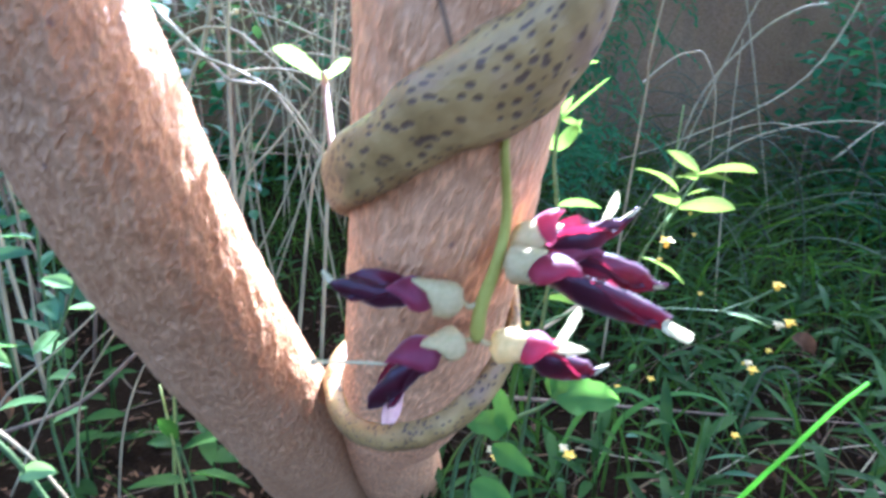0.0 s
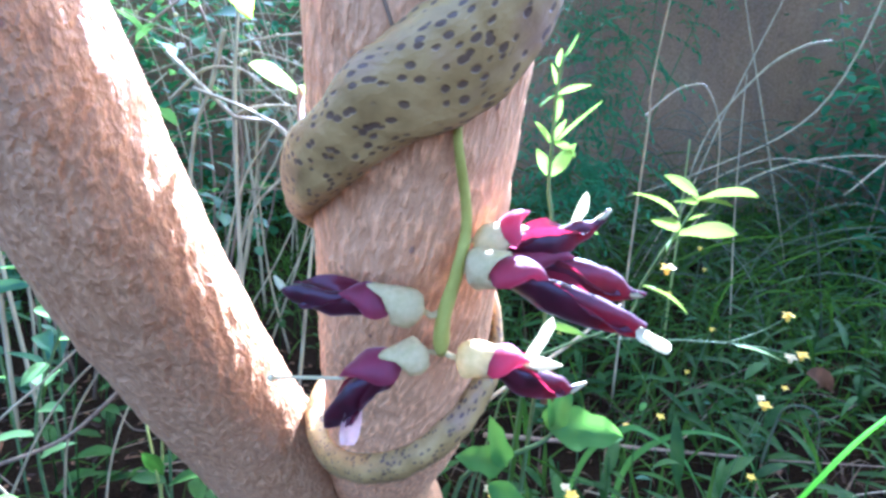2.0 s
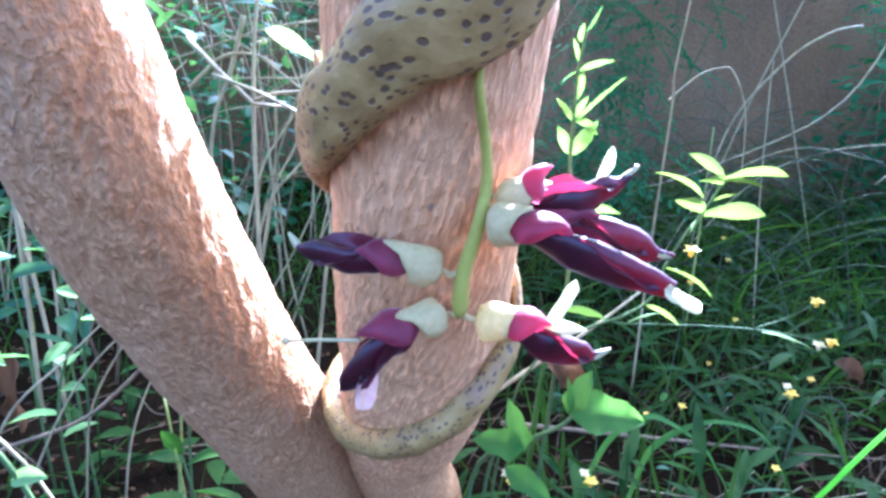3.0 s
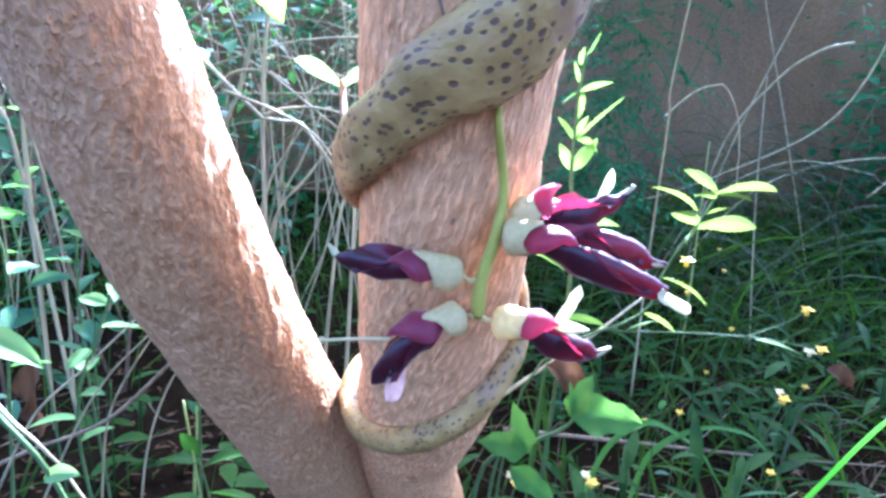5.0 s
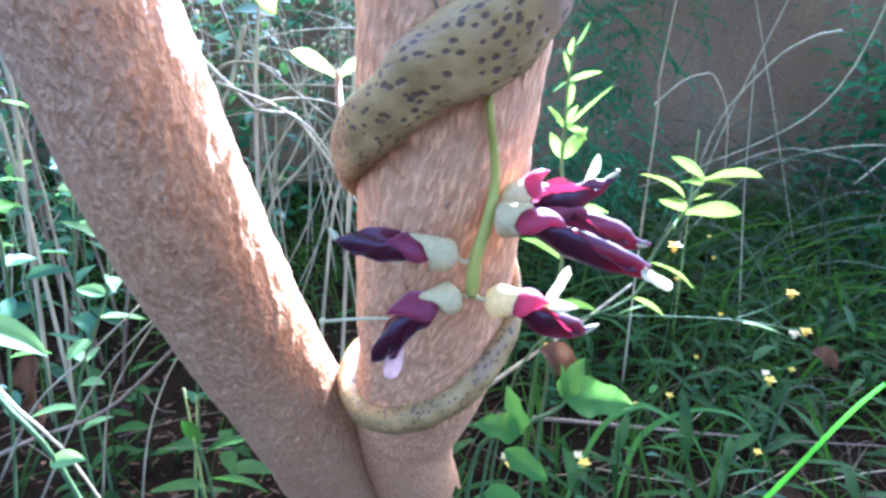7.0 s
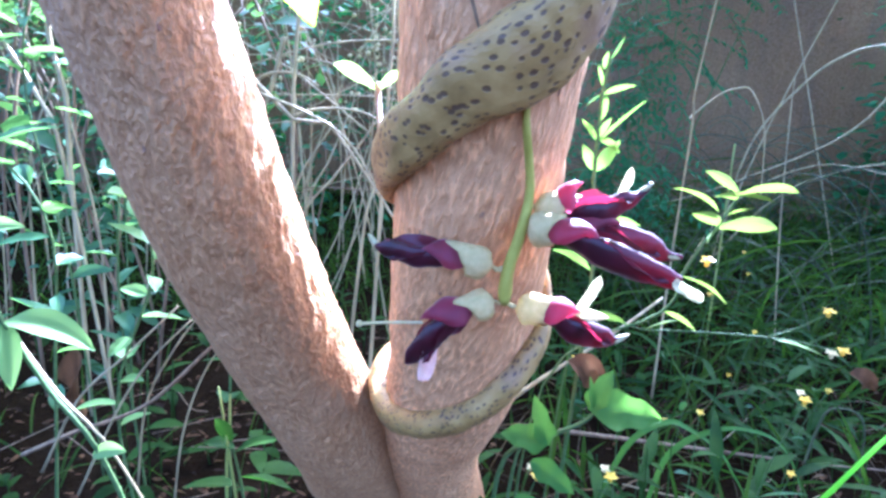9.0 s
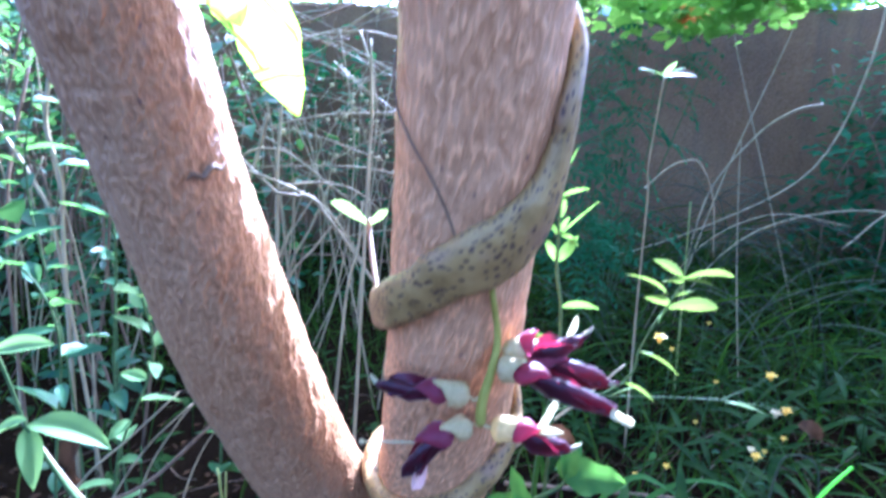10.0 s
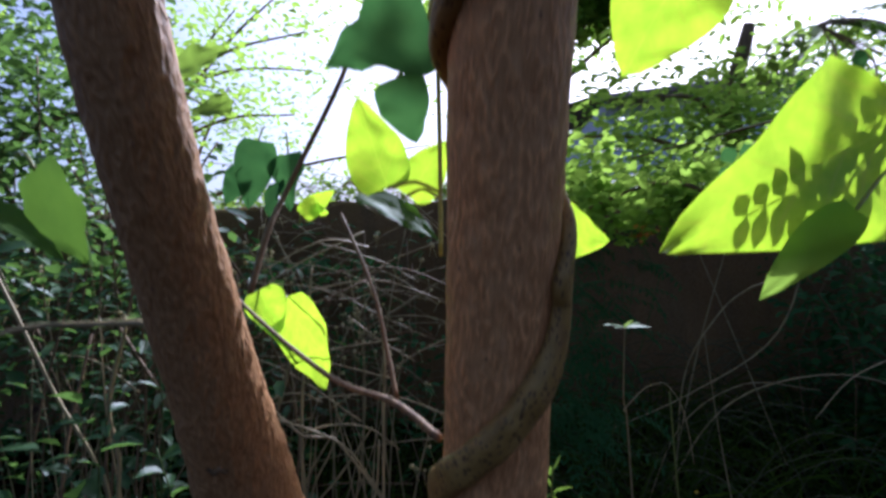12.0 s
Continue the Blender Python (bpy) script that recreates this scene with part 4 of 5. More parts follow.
        herb("wildflower", "small yellow wildflower on a thin stem", "wildflower",
             [([(x, y, z), (x + lean[0] * 0.4, y, z + h * 0.6), (x + lean[0], y + lean[1], z + h)], 0.0008)],
             [((x, y, z + h * 0.3), (x + rng.uniform(-0.04, 0.04), y - 0.02, z + h * 0.4), 0.01, lance, 0.4), ((x, y, z + h * 0.5), (x + rng.uniform(-0.04, 0.04), y - 0.01, z + h * 0.55), 0.008, lance, 0.4)],
             HERB, "wildflowers", [((x + lean[0], y + lean[1], z + h), 0.0034, YELLOW)])


# ---- grass and leafy ground cover ----
def build_grass():
    s = Shape()
    for k in range(6200):
        y = 0.35 + 1.9 * rng.random() ** 0.85
        x = rng.uniform(-0.5 - 0.55 * y, 0.35 + 0.75 * y) if rng.random() < 0.9 else rng.uniform(-2, 2.4)
        if x < -0.05 and y < 1.1 and rng.random() < 0.9:
            continue
        near = x > 0 and y < 1.15
        if near and rng.random() < (0.5 if y > 0.78 else 0.75):
            continue
        an = rng.uniform(0, 2 * math.pi)
        ln = rng.uniform(0.06, 0.17) * (1 if rng.random() < 0.85 else 1.7)
        out = rng.uniform(0.2, 1.0)
        s.blade((x, y, ground_z(x, y) - 0.004), (math.cos(an) * out, math.sin(an) * out, 1.0), (-math.cos(an), -math.sin(an), 0.3), ln, rng.uniform(0.004, 0.0095) if near else rng.uniform(0.003, 0.006), grassy if k % 3 else lance, 6, rng.uniform(0.5, 2.2), 0.2, 2, 0, rng.uniform(-1, 1))
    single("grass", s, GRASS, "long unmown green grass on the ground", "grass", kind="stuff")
    d = Shape()
    for k in range(620):
        y = 0.45 + 1.5 * rng.random()
        x = rng.uniform(0.0, 0.4 + 0.75 * y)
        an, out = rng.uniform(0, 6.28), rng.uniform(0.4, 2.2)
        d.blade((x, y, ground_z(x, y) - 0.003), (math.cos(an) * out, math.sin(an) * out, 1.0), (-math.cos(an), -math.sin(an), 0.3), rng.uniform(0.07, 0.22), rng.uniform(0.0018, 0.0045), grassy, 6, rng.uniform(0.6, 2.4), 0.3, 2, 0, rng.uniform(-1.5, 1.5))
    single("dead_grass", d, DEADGRASS, "dead brown blades among the green grass", "dead grass", kind="stuff")
    c = Shape()
    for k in range(560):
        y = 0.5 + 1.6 * rng.random() ** 0.9
        x = rng.uniform(-0.05, 0.5 + 0.7 * y)
        if y < 0.85 and noise.noise(Vector((x * 5, y * 5, 8))) > 0.12:
            continue
        z = ground_z(x, y)
        h = rng.uniform(0.03, 0.17)
        for q in range(rng.randint(2, 4)):
            an = rng.uniform(0, 2 * math.pi)
            c.blade((x, y, z + h * (0.4 + 0.2 * q)), (math.cos(an), math.sin(an), rng.uniform(0.1, 0.9)), (0, -0.1, 1), rng.uniform(0.045, 0.10), rng.uniform(0.008, 0.016), lance, 5, rng.uniform(0.3, 1.0), 0.3, 2)
        c.tube([(x + 0.01, y, z - 0.005), (x, y, z + h)], 0.0011, 4)
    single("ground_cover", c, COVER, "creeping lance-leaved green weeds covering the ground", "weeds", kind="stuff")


def build_shade_weeds():
    s = Shape()
    for k in range(32):
        y = rng.uniform(0.42, 1.15)
        x = rng.uniform(-0.55 - 0.5 * y, -0.06 - 0.05 * y)
        z, h = ground_z(x, y), rng.uniform(0.03, 0.2)
        s.tube([(x, y, z - 0.005), (x + rng.uniform(-0.02, 0.02), y, z + h)], 0.0011, 4)
        for q in range(rng.randint(2, 5)):
            an = rng.uniform(0, 6.28)
            ln = rng.uniform(0.025, 0.06)
            s.blade((x, y, z + h * (0.45 + 0.14 * q)), (math.cos(an), math.sin(an), rng.uniform(0.0, 0.6)), (0, 0.1, 1), ln, ln * rng.uniform(0.3, 0.55), ovate, 5, rng.uniform(0.3, 0.9), 0.25, 2, 0.05, 0, k)
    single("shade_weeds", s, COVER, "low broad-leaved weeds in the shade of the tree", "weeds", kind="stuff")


def build_litter():
    s = Shape()
    for k in range(2200):
        y = rng.uniform(0.3, 2.1) if k % 2 else rng.uniform(0.35, 1.1)
        x = rng.uniform(-0.5 - 0.6 * y, 0.4 + 0.6 * y if k % 2 else 0.0)
        an = rng.uniform(0, 6.28)
        s.blade((x, y, ground_z(x, y) + rng.uniform(0.002, 0.012)), (math.cos(an), math.sin(an), rng.uniform(-0.1, 0.3)), (rng.uniform(-0.4, 0.4), rng.uniform(-0.4, 0.4), 1), rng.uniform(0.006, 0.022), rng.uniform(0.002, 0.008), lance, 4, rng.uniform(-0.8, 0.8), 0.3, 2, 0.1, 0, k)
    single("leaf_litter", s, DRYLEAF, "dry brown fallen leaves scattered on the soil", "leaf litter", kind="stuff")


# ---- dry stalks, twigs and long grass ----
def stalk(name, label, category, pts, r, material, group="", taper=0.5, lump=0.08, per=6):
    s = Shape()
    c = spline(pts, per)
    s.tube(c, list(np.linspace(r, r * taper, len(c))), 6, lump, 120)
    return single(name, s, material, label, category, group)


def ribbon(s, line, half, face):
    """A blade of grass along a line, narrowing to its end, its upper side turned towards face."""
    rows, n = [], len(line)
    for i, p in enumerate(line):
        t = Vector(line[min(i + 1, n - 1)] - line[max(i - 1, 0)]).normalized()
        side = t.cross(Vector(face)).normalized()
        up = side.cross(t)
        w = half * (0.7 + 0.3 * math.sin(math.pi * min(1, 2 * i / n))) * (1 - (i / (n - 1)) ** 2.5 * 0.95)
        rows.append([Vector(p) + side * w * x + up * 0.25 * w * abs(x) for x in (-1, -0.5, 0, 0.5, 1)])
    s.grid(rows)


TWIGS = (
    ([(-0.2874, 0.95, 0.8526), (-0.2171, 0.95, 0.8316), (-0.1359, 0.95, 0.7985), (-0.079, 0.95, 0.761)], 0.0018),
    ([(-0.3293, 1.0, 0.7469), (-0.2546, 1.0, 0.7643), (-0.1685, 1.0, 0.7678), (-0.0961, 1.0, 0.7463), (-0.0247, 1.0, 0.713)], 0.0022),
    ([(-0.2444, 0.95, 0.7334), (-0.1958, 0.95, 0.7721), (-0.1236, 0.95, 0.812), (-0.0227, 0.95, 0.8458)], 0.0018),
    ([(-0.1878, 0.97, 0.7655), (-0.1645, 0.97, 0.6935), (-0.1564, 0.97, 0.5991), (-0.1683, 0.97, 0.4828), (-0.1575, 0.97, 0.3438)], 0.0022),
    ([(-0.2174, 0.9, 0.7011), (-0.1575, 0.9, 0.6542), (-0.087, 0.9, 0.6073)], 0.0016),
    ([(-0.3587, 0.85, 0.5199), (-0.2737, 0.85, 0.4907), (-0.211, 0.85, 0.4521), (-0.1509, 0.85, 0.3652)], 0.0026),
)


def build_stalks():
    stalk("twig", "bare pale twig with a sharp bend", "twig", [(-0.40, 0.86, 0.57), (-0.3528, 0.86, 0.5256), (-0.303, 0.86, 0.4806), (-0.2429, 0.86, 0.4759), (-0.1953, 0.86, 0.4166), (-0.1268, 0.86, 0.3186), (-0.05, 0.86, 0.21), (0.02, 0.87, 0.03)], 0.0036, STRAW, "bare twigs", per=1)
    stalk("twig", "thin arching pale twig", "twig", [(-0.3017, 0.86, 0.4855), (-0.2648, 0.86, 0.4974), (-0.2147, 0.86, 0.5001), (-0.168, 0.86, 0.4883), (-0.12, 0.86, 0.45)], 0.0026, STRAW, "bare twigs")
    for pts, r in (([(-0.34, 0.9, 0.02), (-0.33, 0.9, 0.20), (-0.2995, 0.9, 0.3234), (-0.2516, 0.9, 0.3832), (-0.2118, 0.9, 0.4342), (-0.1764, 0.9, 0.4836)], 0.0026),
                   ([(-0.37, 0.92, 0.02), (-0.35, 0.92, 0.25), (-0.316, 0.92, 0.3771), (-0.2879, 0.92, 0.4255), (-0.2585, 0.92, 0.4695)], 0.0024),
                   ([(-0.31, 0.88, 0.02), (-0.3115, 0.88, 0.4086), (-0.3101, 0.88, 0.4846), (-0.3055, 0.88, 0.5701), (-0.2909, 0.88, 0.7035), (-0.28, 0.88, 0.80)], 0.0036),
                   ([(-0.16, 0.8, 0.02), (-0.145, 0.8, 0.36), (-0.1384, 0.8, 0.5165), (-0.133, 0.8, 0.6139), (-0.1363, 0.8, 0.72)], 0.0030),
                   ([(-0.21, 0.84, 0.02), (-0.1802, 0.84, 0.3165), (-0.1622, 0.84, 0.3898), (-0.1544, 0.84, 0.4748)], 0.0028),
                   ([(-0.38, 1.0, 0.04), (-0.3336, 1.0, 0.306), (-0.2879, 1.0, 0.4042), (-0.2515, 1.0, 0.4873)], 0.0026)):
        stalk("dry_stalk", "pale slender dry stalk behind the tree", "dry stalk", pts, r, STRAW, "standing dry stalks", 0.7, 0.12)
    for pts, r in TWIGS:
        stalk("twig", "thin sunlit twig crossing behind the tree", "twig", pts, r, STRAW, "bare twigs", 0.6, 0.15)
    stalk("dry_stalk", "dry stalk with a bleached fluffy tip", "dry stalk", [(-0.44, 0.95, 0.02), (-0.4153, 0.95, 0.4028), (-0.3763, 0.95, 0.523), (-0.3612, 0.95, 0.5724), (-0.35, 0.95, 0.6142)], 0.0028, STRAW, "standing dry stalks", 1.6, 0.3)
    stalk("dry_stalk", "bleached stem arching between the stalks", "dry stalk", [(-0.42, 0.9, 0.50), (-0.3722, 0.9, 0.543), (-0.339, 0.9, 0.5535), (-0.3031, 0.9, 0.5499), (-0.274, 0.9, 0.5344)], 0.0030, STRAW, "standing dry stalks", 0.5)
    stalk("dry_stalk", "dry flower stalk with a small bleached head", "dry stalk", [(0.32, 0.90, 0.02), (0.315, 0.89, 0.30), (0.295, 0.82, 0.50), (0.286, 0.80, 0.549), (0.284, 0.758, 0.672)], 0.0022, STRAW, "dry stalks")
    s = Shape()
    for tip in ((0.245, 0.745, 0.684), (0.262, 0.74, 0.677), (0.325, 0.75, 0.676), (0.305, 0.74, 0.684), (0.29, 0.73, 0.69)):
        b, way, ln = leaf_frame((0.284, 0.757, 0.672), tip)
        s.blade(b, way, (0, -0.3, 1), ln, 0.012, ovate, 4, 0.3, 0.2, 2)
    single("dry_flower_head", s, SUNLIT, "flat pale flower head on a dry stalk", "flower head")
    stalk("curled_tendril", "pale curled dry tendril", "tendril", [(0.296, 0.84, 0.512), (0.3034, 0.85, 0.5175), (0.335, 0.85, 0.547), (0.36, 0.85, 0.557), (0.3805, 0.85, 0.553), (0.41, 0.86, 0.50), (0.43, 0.88, 0.40)], 0.0016, STRAW)
    stalk("tall_grass", "straight bluish green grass stem", "grass stem", [(0.503, 1.18, 0.0), (0.50, 1.18, 0.2), (0.4942, 1.18, 0.4694)], 0.0032, STALK)
    stalk("tall_grass", "thin grass stem with a drooping seed head", "grass stem", [(0.66, 1.2, 0.0), (0.62, 1.2, 0.3), (0.598, 1.2, 0.53), (0.594, 1.2, 0.6)], 0.0018, STRAW)
    g = "arching grass blades"
    lab = "long arching dry grass blade before the wall"
    thin = [([(0.62, 1.62, 0.05), (0.74, 1.62, 0.5), (0.86, 1.62, 0.85), (0.9, 1.62, 0.98)], 0.003),
            ([(1.05, 1.7, 0.05), (0.9, 1.7, 0.5), (0.78, 1.7, 0.85), (0.74, 1.7, 1.0)], 0.003),
            ([(0.5, 1.5, 0.03), (0.62, 1.48, 0.3), (0.8, 1.46, 0.42), (1.0, 1.44, 0.40)], 0.0026)]
    for pts, r in [([(1.12, 1.6, 1.25), (1.1097, 1.6, 1.17), (1.0936, 1.6, 0.8563), (0.977, 1.6, 0.5429), (0.6925, 1.6, 0.3652), (0.4, 1.6, 0.25)], 0.0042),
                   ([(0.922, 1.5, 0.7098), (0.85, 1.5, 0.69), (0.7604, 1.5, 0.6204), (0.649, 1.5, 0.4436), (0.60, 1.5, 0.1)], 0.004),
                   ([(0.55, 1.55, 0.03), (0.75, 1.5, 0.34), (1.0, 1.45, 0.44), (1.2, 1.4, 0.40), (1.3, 1.38, 0.25)], 0.0035),
                   ([(1.45, 1.5, 0.05), (1.42, 1.45, 0.35), (1.28, 1.4, 0.5), (1.05, 1.35, 0.46), (0.9, 1.3, 0.36)], 0.0035)] + thin:
        stalk("dry_grass", lab, "dry grass", pts, r * 0.9, STRAW, g, 0.5)
    b = Shape()
    c = spline([(0.24, 0.40, 0.03), (0.27, 0.385, 0.17), (0.3068, 0.38, 0.2458), (0.3328, 0.38, 0.2882), (0.352, 0.38, 0.312)], 5)
    rows = [[Vector(p) + Vector((-0.66, -0.25, 0.5)) * w + Vector((0, -0.003 * abs(x), 0)) for x, w in ((-1, -q), (0, 0), (1, q))] for p, q in zip(c, np.linspace(0.006, 0.0012, len(c)))]
    b.grid(rows)
    single("tall_grass", b, LIME, "bright green broad blade of tall grass", "grass")
    for pts in ([(0.175, 0.6, 0.02), (0.205, 0.6, 0.12), (0.2449, 0.6, 0.1577), (0.274, 0.6, 0.153), (0.314, 0.6, 0.1271), (0.334, 0.6, 0.0988), (0.3499, 0.6, 0.0736), (0.3596, 0.6, 0.0433)],
                [(0.235, 0.6, 0.02), (0.25, 0.6, 0.10), (0.268, 0.6, 0.1305), (0.2965, 0.6, 0.1504), (0.3268, 0.6, 0.1592), (0.3667, 0.6, 0.1526), (0.3917, 0.6, 0.1307), (0.4105, 0.6, 0.0949), (0.4212, 0.6, 0.0653)]):
        b = Shape()
        ribbon(b, spline(pts, 5), 0.0038, (0.15, -0.6, 0.75))
        single("tall_grass", b, SOFT, "arched soft green blade of grass near the ground", "grass")
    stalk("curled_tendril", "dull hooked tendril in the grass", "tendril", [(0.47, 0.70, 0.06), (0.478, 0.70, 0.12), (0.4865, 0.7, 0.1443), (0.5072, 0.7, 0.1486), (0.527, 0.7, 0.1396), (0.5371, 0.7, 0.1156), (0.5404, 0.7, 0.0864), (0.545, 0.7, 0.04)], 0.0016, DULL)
    stalk("fallen_stick", "dry brown stick lying in the grass", "stick", [(0.09, 0.70, 0.076), (0.25, 0.72, 0.06), (0.4842, 0.75, 0.034)], 0.004, TWIG, lump=0.15)
    stalk("dry_stalk", "slanting dry stalk behind the tree", "dry stalk", [(0.03, 0.49, 0.20), (0.0806, 0.5, 0.2427), (0.15, 0.52, 0.29), (0.2076, 0.55, 0.3274)], 0.0028, STRAW)
    # standing dry stalks behind and to the left
    g = "standing dry stalks"
    for k in range(36):
        y = rng.uniform(0.95, 1.9)
        x = rng.uniform(-0.75 * y - 0.25, 0.12) if k % 4 else rng.uniform(-0.75 * y - 0.35, -0.45 * y)
        h = rng.uniform(0.45, 1.0) * (0.75 + 0.2 * y)
        z = ground_z(x, y)
        lx, ly = rng.uniform(-0.22, 0.22) * (1 if k % 3 else 2.6), rng.uniform(-0.15, 0.15)
        bend = rng.uniform(-0.06, 0.06)
        pts = [(x, y, z), (x + lx * 0.3 + bend, y + ly * 0.3, z + h * 0.35), (x + lx * 0.65 + bend, y + ly * 0.6, z + h * 0.7), (x + lx, y + ly, z + h)]
        stalk("dry_stalk", "thin standing dry weed stalk", "dry stalk", pts, rng.uniform(0.0011, 0.0026), STRAW if k % 3 else TWIG, g, 0.5)
    heads = Shape()
    for k in range(20):
        y = rng.uniform(1.05, 1.8)
        x = rng.uniform(-0.50, -0.02) * y if k % 5 else rng.uniform(-0.95, -0.6) * y
        h = rng.uniform(0.5, 0.95) * (0.7 + 0.2 * y)
        z = ground_z(x, y)
        lx = min(rng.gauss(0, 0.28), -0.06 - x)
        pts = [(x, y, z), (x + lx * 0.25, y, z + h * 0.4), (x + lx * 0.6, y, z + h * 0.75), (x + lx, y + rng.uniform(-0.05, 0.05), z + h)]
        stalk("dry_stalk", "pale dry weed stalk catching the sun", "dry stalk", pts, rng.uniform(0.0014, 0.0034), STRAW, g, 0.5)
        for q in range(9):
            c = Vector(pts[3]) + Vector((rng.gauss(0, 0.045), rng.gauss(0, 0.03), rng.uniform(-0.16, 0.02)))
            heads.ball(c, rng.uniform(0.003, 0.0075), 6, 4, (1, 1, 0.8))
            heads.tube([c, c + Vector((rng.gauss(0, 0.012), 0, -0.035))], 0.0008, 3)
    single("seed_heads", heads, CREAM, "small bleached seed heads on the dry weeds", "seed heads", kind="stuff")
    for k in range(9):
        y = rng.uniform(0.5, 1.15)
        x = rng.uniform(-0.8 * y - 0.3, -0.36 - 0.15 * y)
        h = rng.uniform(0.3, 0.8)
        z = ground_z(x, y)
        lx = rng.uniform(-0.2, 0.25)
        pts = [(x, y, z), (x + lx * 0.3 + rng.uniform(-0.03, 0.03), y, z + h * 0.4), (x + lx * 0.7, y + rng.uniform(-0.06, 0.06), z + h * 0.75), (x + lx * 1.3, y + rng.uniform(-0.1, 0.1), z + h)]
        stalk("dry_stalk", "pale dry weed stalk catching the sun", "dry stalk", pts, rng.uniform(0.0014, 0.003), STRAW, g, 0.5)
    for k in range(30):
        x, y = (rng.uniform(-0.75, -0.1), rng.uniform(0.4, 1.1)) if k % 2 else (rng.uniform(0.05, 0.7), rng.uniform(0.5, 0.95))
        an, ln = rng.uniform(-0.9, 0.9), rng.uniform(0.08, 0.3)
        z = ground_z(x, y) + rng.uniform(0.006, 0.05)
        pts = [(x, y, z), (x + ln * 0.5 * math.cos(an), y + ln * 0.5 * math.sin(an), z + rng.uniform(-0.004, 0.03)), (x + ln * math.cos(an), y + ln * math.sin(an), z + rng.uniform(-0.004, 0.04))]
        stalk("fallen_twig", "thin dry twig lying on the ground", "twig", pts, rng.uniform(0.0006, 0.0013), STRAW if k % 4 == 0 else TWIG, "fallen twigs", 0.6)
    for base, tip, w in (((0.1000, 0.43, 0.3010), (0.1510, 0.43, 0.2850), 0.026), ((0.4366, 0.60, 0.2413), (0.4782, 0.60, 0.2311), 0.022), ((0.44, 0.62, 0.03), (0.50, 0.63, 0.035), 0.03)):
        s = Shape()
        b, way, ln = leaf_frame(base, tip)
        s.blade(b, way, (0.1, -0.6, 0.7), ln, w, ovate, 8, 0.8, 0.7, 4, 0.2, 0.8, ln)
        single("dead_leaf", s, DRYLEAF, "curled brown dead leaf caught among the weeds", "dead leaf", "dead leaves")
    for k in range(78):
        y = rng.uniform(0.8, 2.0)
        x = rng.uniform(-0.8 * y, 0.12) if k < 44 else rng.uniform(-0.30 * y, 0.0)
        z = rng.uniform(0.3, 1.0)
        ln = rng.uniform(0.15, 0.5)
        an = rng.uniform(-0.9, 0.9)
        sgn = rng.choice((-1, 1)) if x + ln < 0 else -1
        pts = [(x, y, z), (x + sgn * ln * 0.4, y + rng.uniform(-0.05, 0.05), z + ln * 0.35 * math.sin(an) + 0.03), (x + sgn * ln, y + rng.uniform(-0.1, 0.1), z + ln * math.sin(an) * 0.8)]
        stalk("twig", "thin bare side twig among the dry stalks", "twig", pts, rng.uniform(0.0012, 0.0028), STRAW if k % 4 else TWIG, "bare twigs", 0.4)


# ---- shrubs, hedge and far trees ----
def foliage(s, centre, spread, count, size, aspect, profile, droop=0.4, rows=3, face=(-0.7, 0.3)):
    for k in range(count):
        p = [c + rng.gauss(0, 1) * q for c, q in zip(centre, spread)]
        an, el = rng.uniform(0, 6.28), rng.uniform(-0.6, 0.8)
        ln = size * rng.uniform(0.6, 1.4)
        s.blade(p, (math.cos(an), math.sin(an), el), (rng.uniform(-0.5, 0.5), rng.uniform(*face), 1), ln, ln * aspect, profile, rows, droop, 0.2, 2)


def pinnate(s, base, way, length, leaflet, pairs, droop=0.5, aspect=0.5, profile=ovate, up=(0, -0.4, 1)):
    """A feathered leaf: a rib with leaflets on both sides."""
    p, d = Vector(base), Vector(way).normalized()
    step = length / pairs
    pts = [p.copy()]
    for i in range(pairs):
        p = p + d * step
        d = (d + Vector((0, 0, -droop / pairs))).normalized()
        pts.append(p.copy())
        side = d.cross(Vector(up)).normalized()
        for sg in (-1, 1):
            s.blade(p, side * sg + d * 0.45 + Vector((0, 0, -0.1)), (up[0] + 0.1 * sg, up[1] + 0.1, up[2]), leaflet * (1 - 0.35 * i / pairs) * rng.uniform(0.85, 1.15), leaflet * aspect, profile, 3, 0.2, 0.15, 2)
    s.tube(pts, 0.0008, 4)


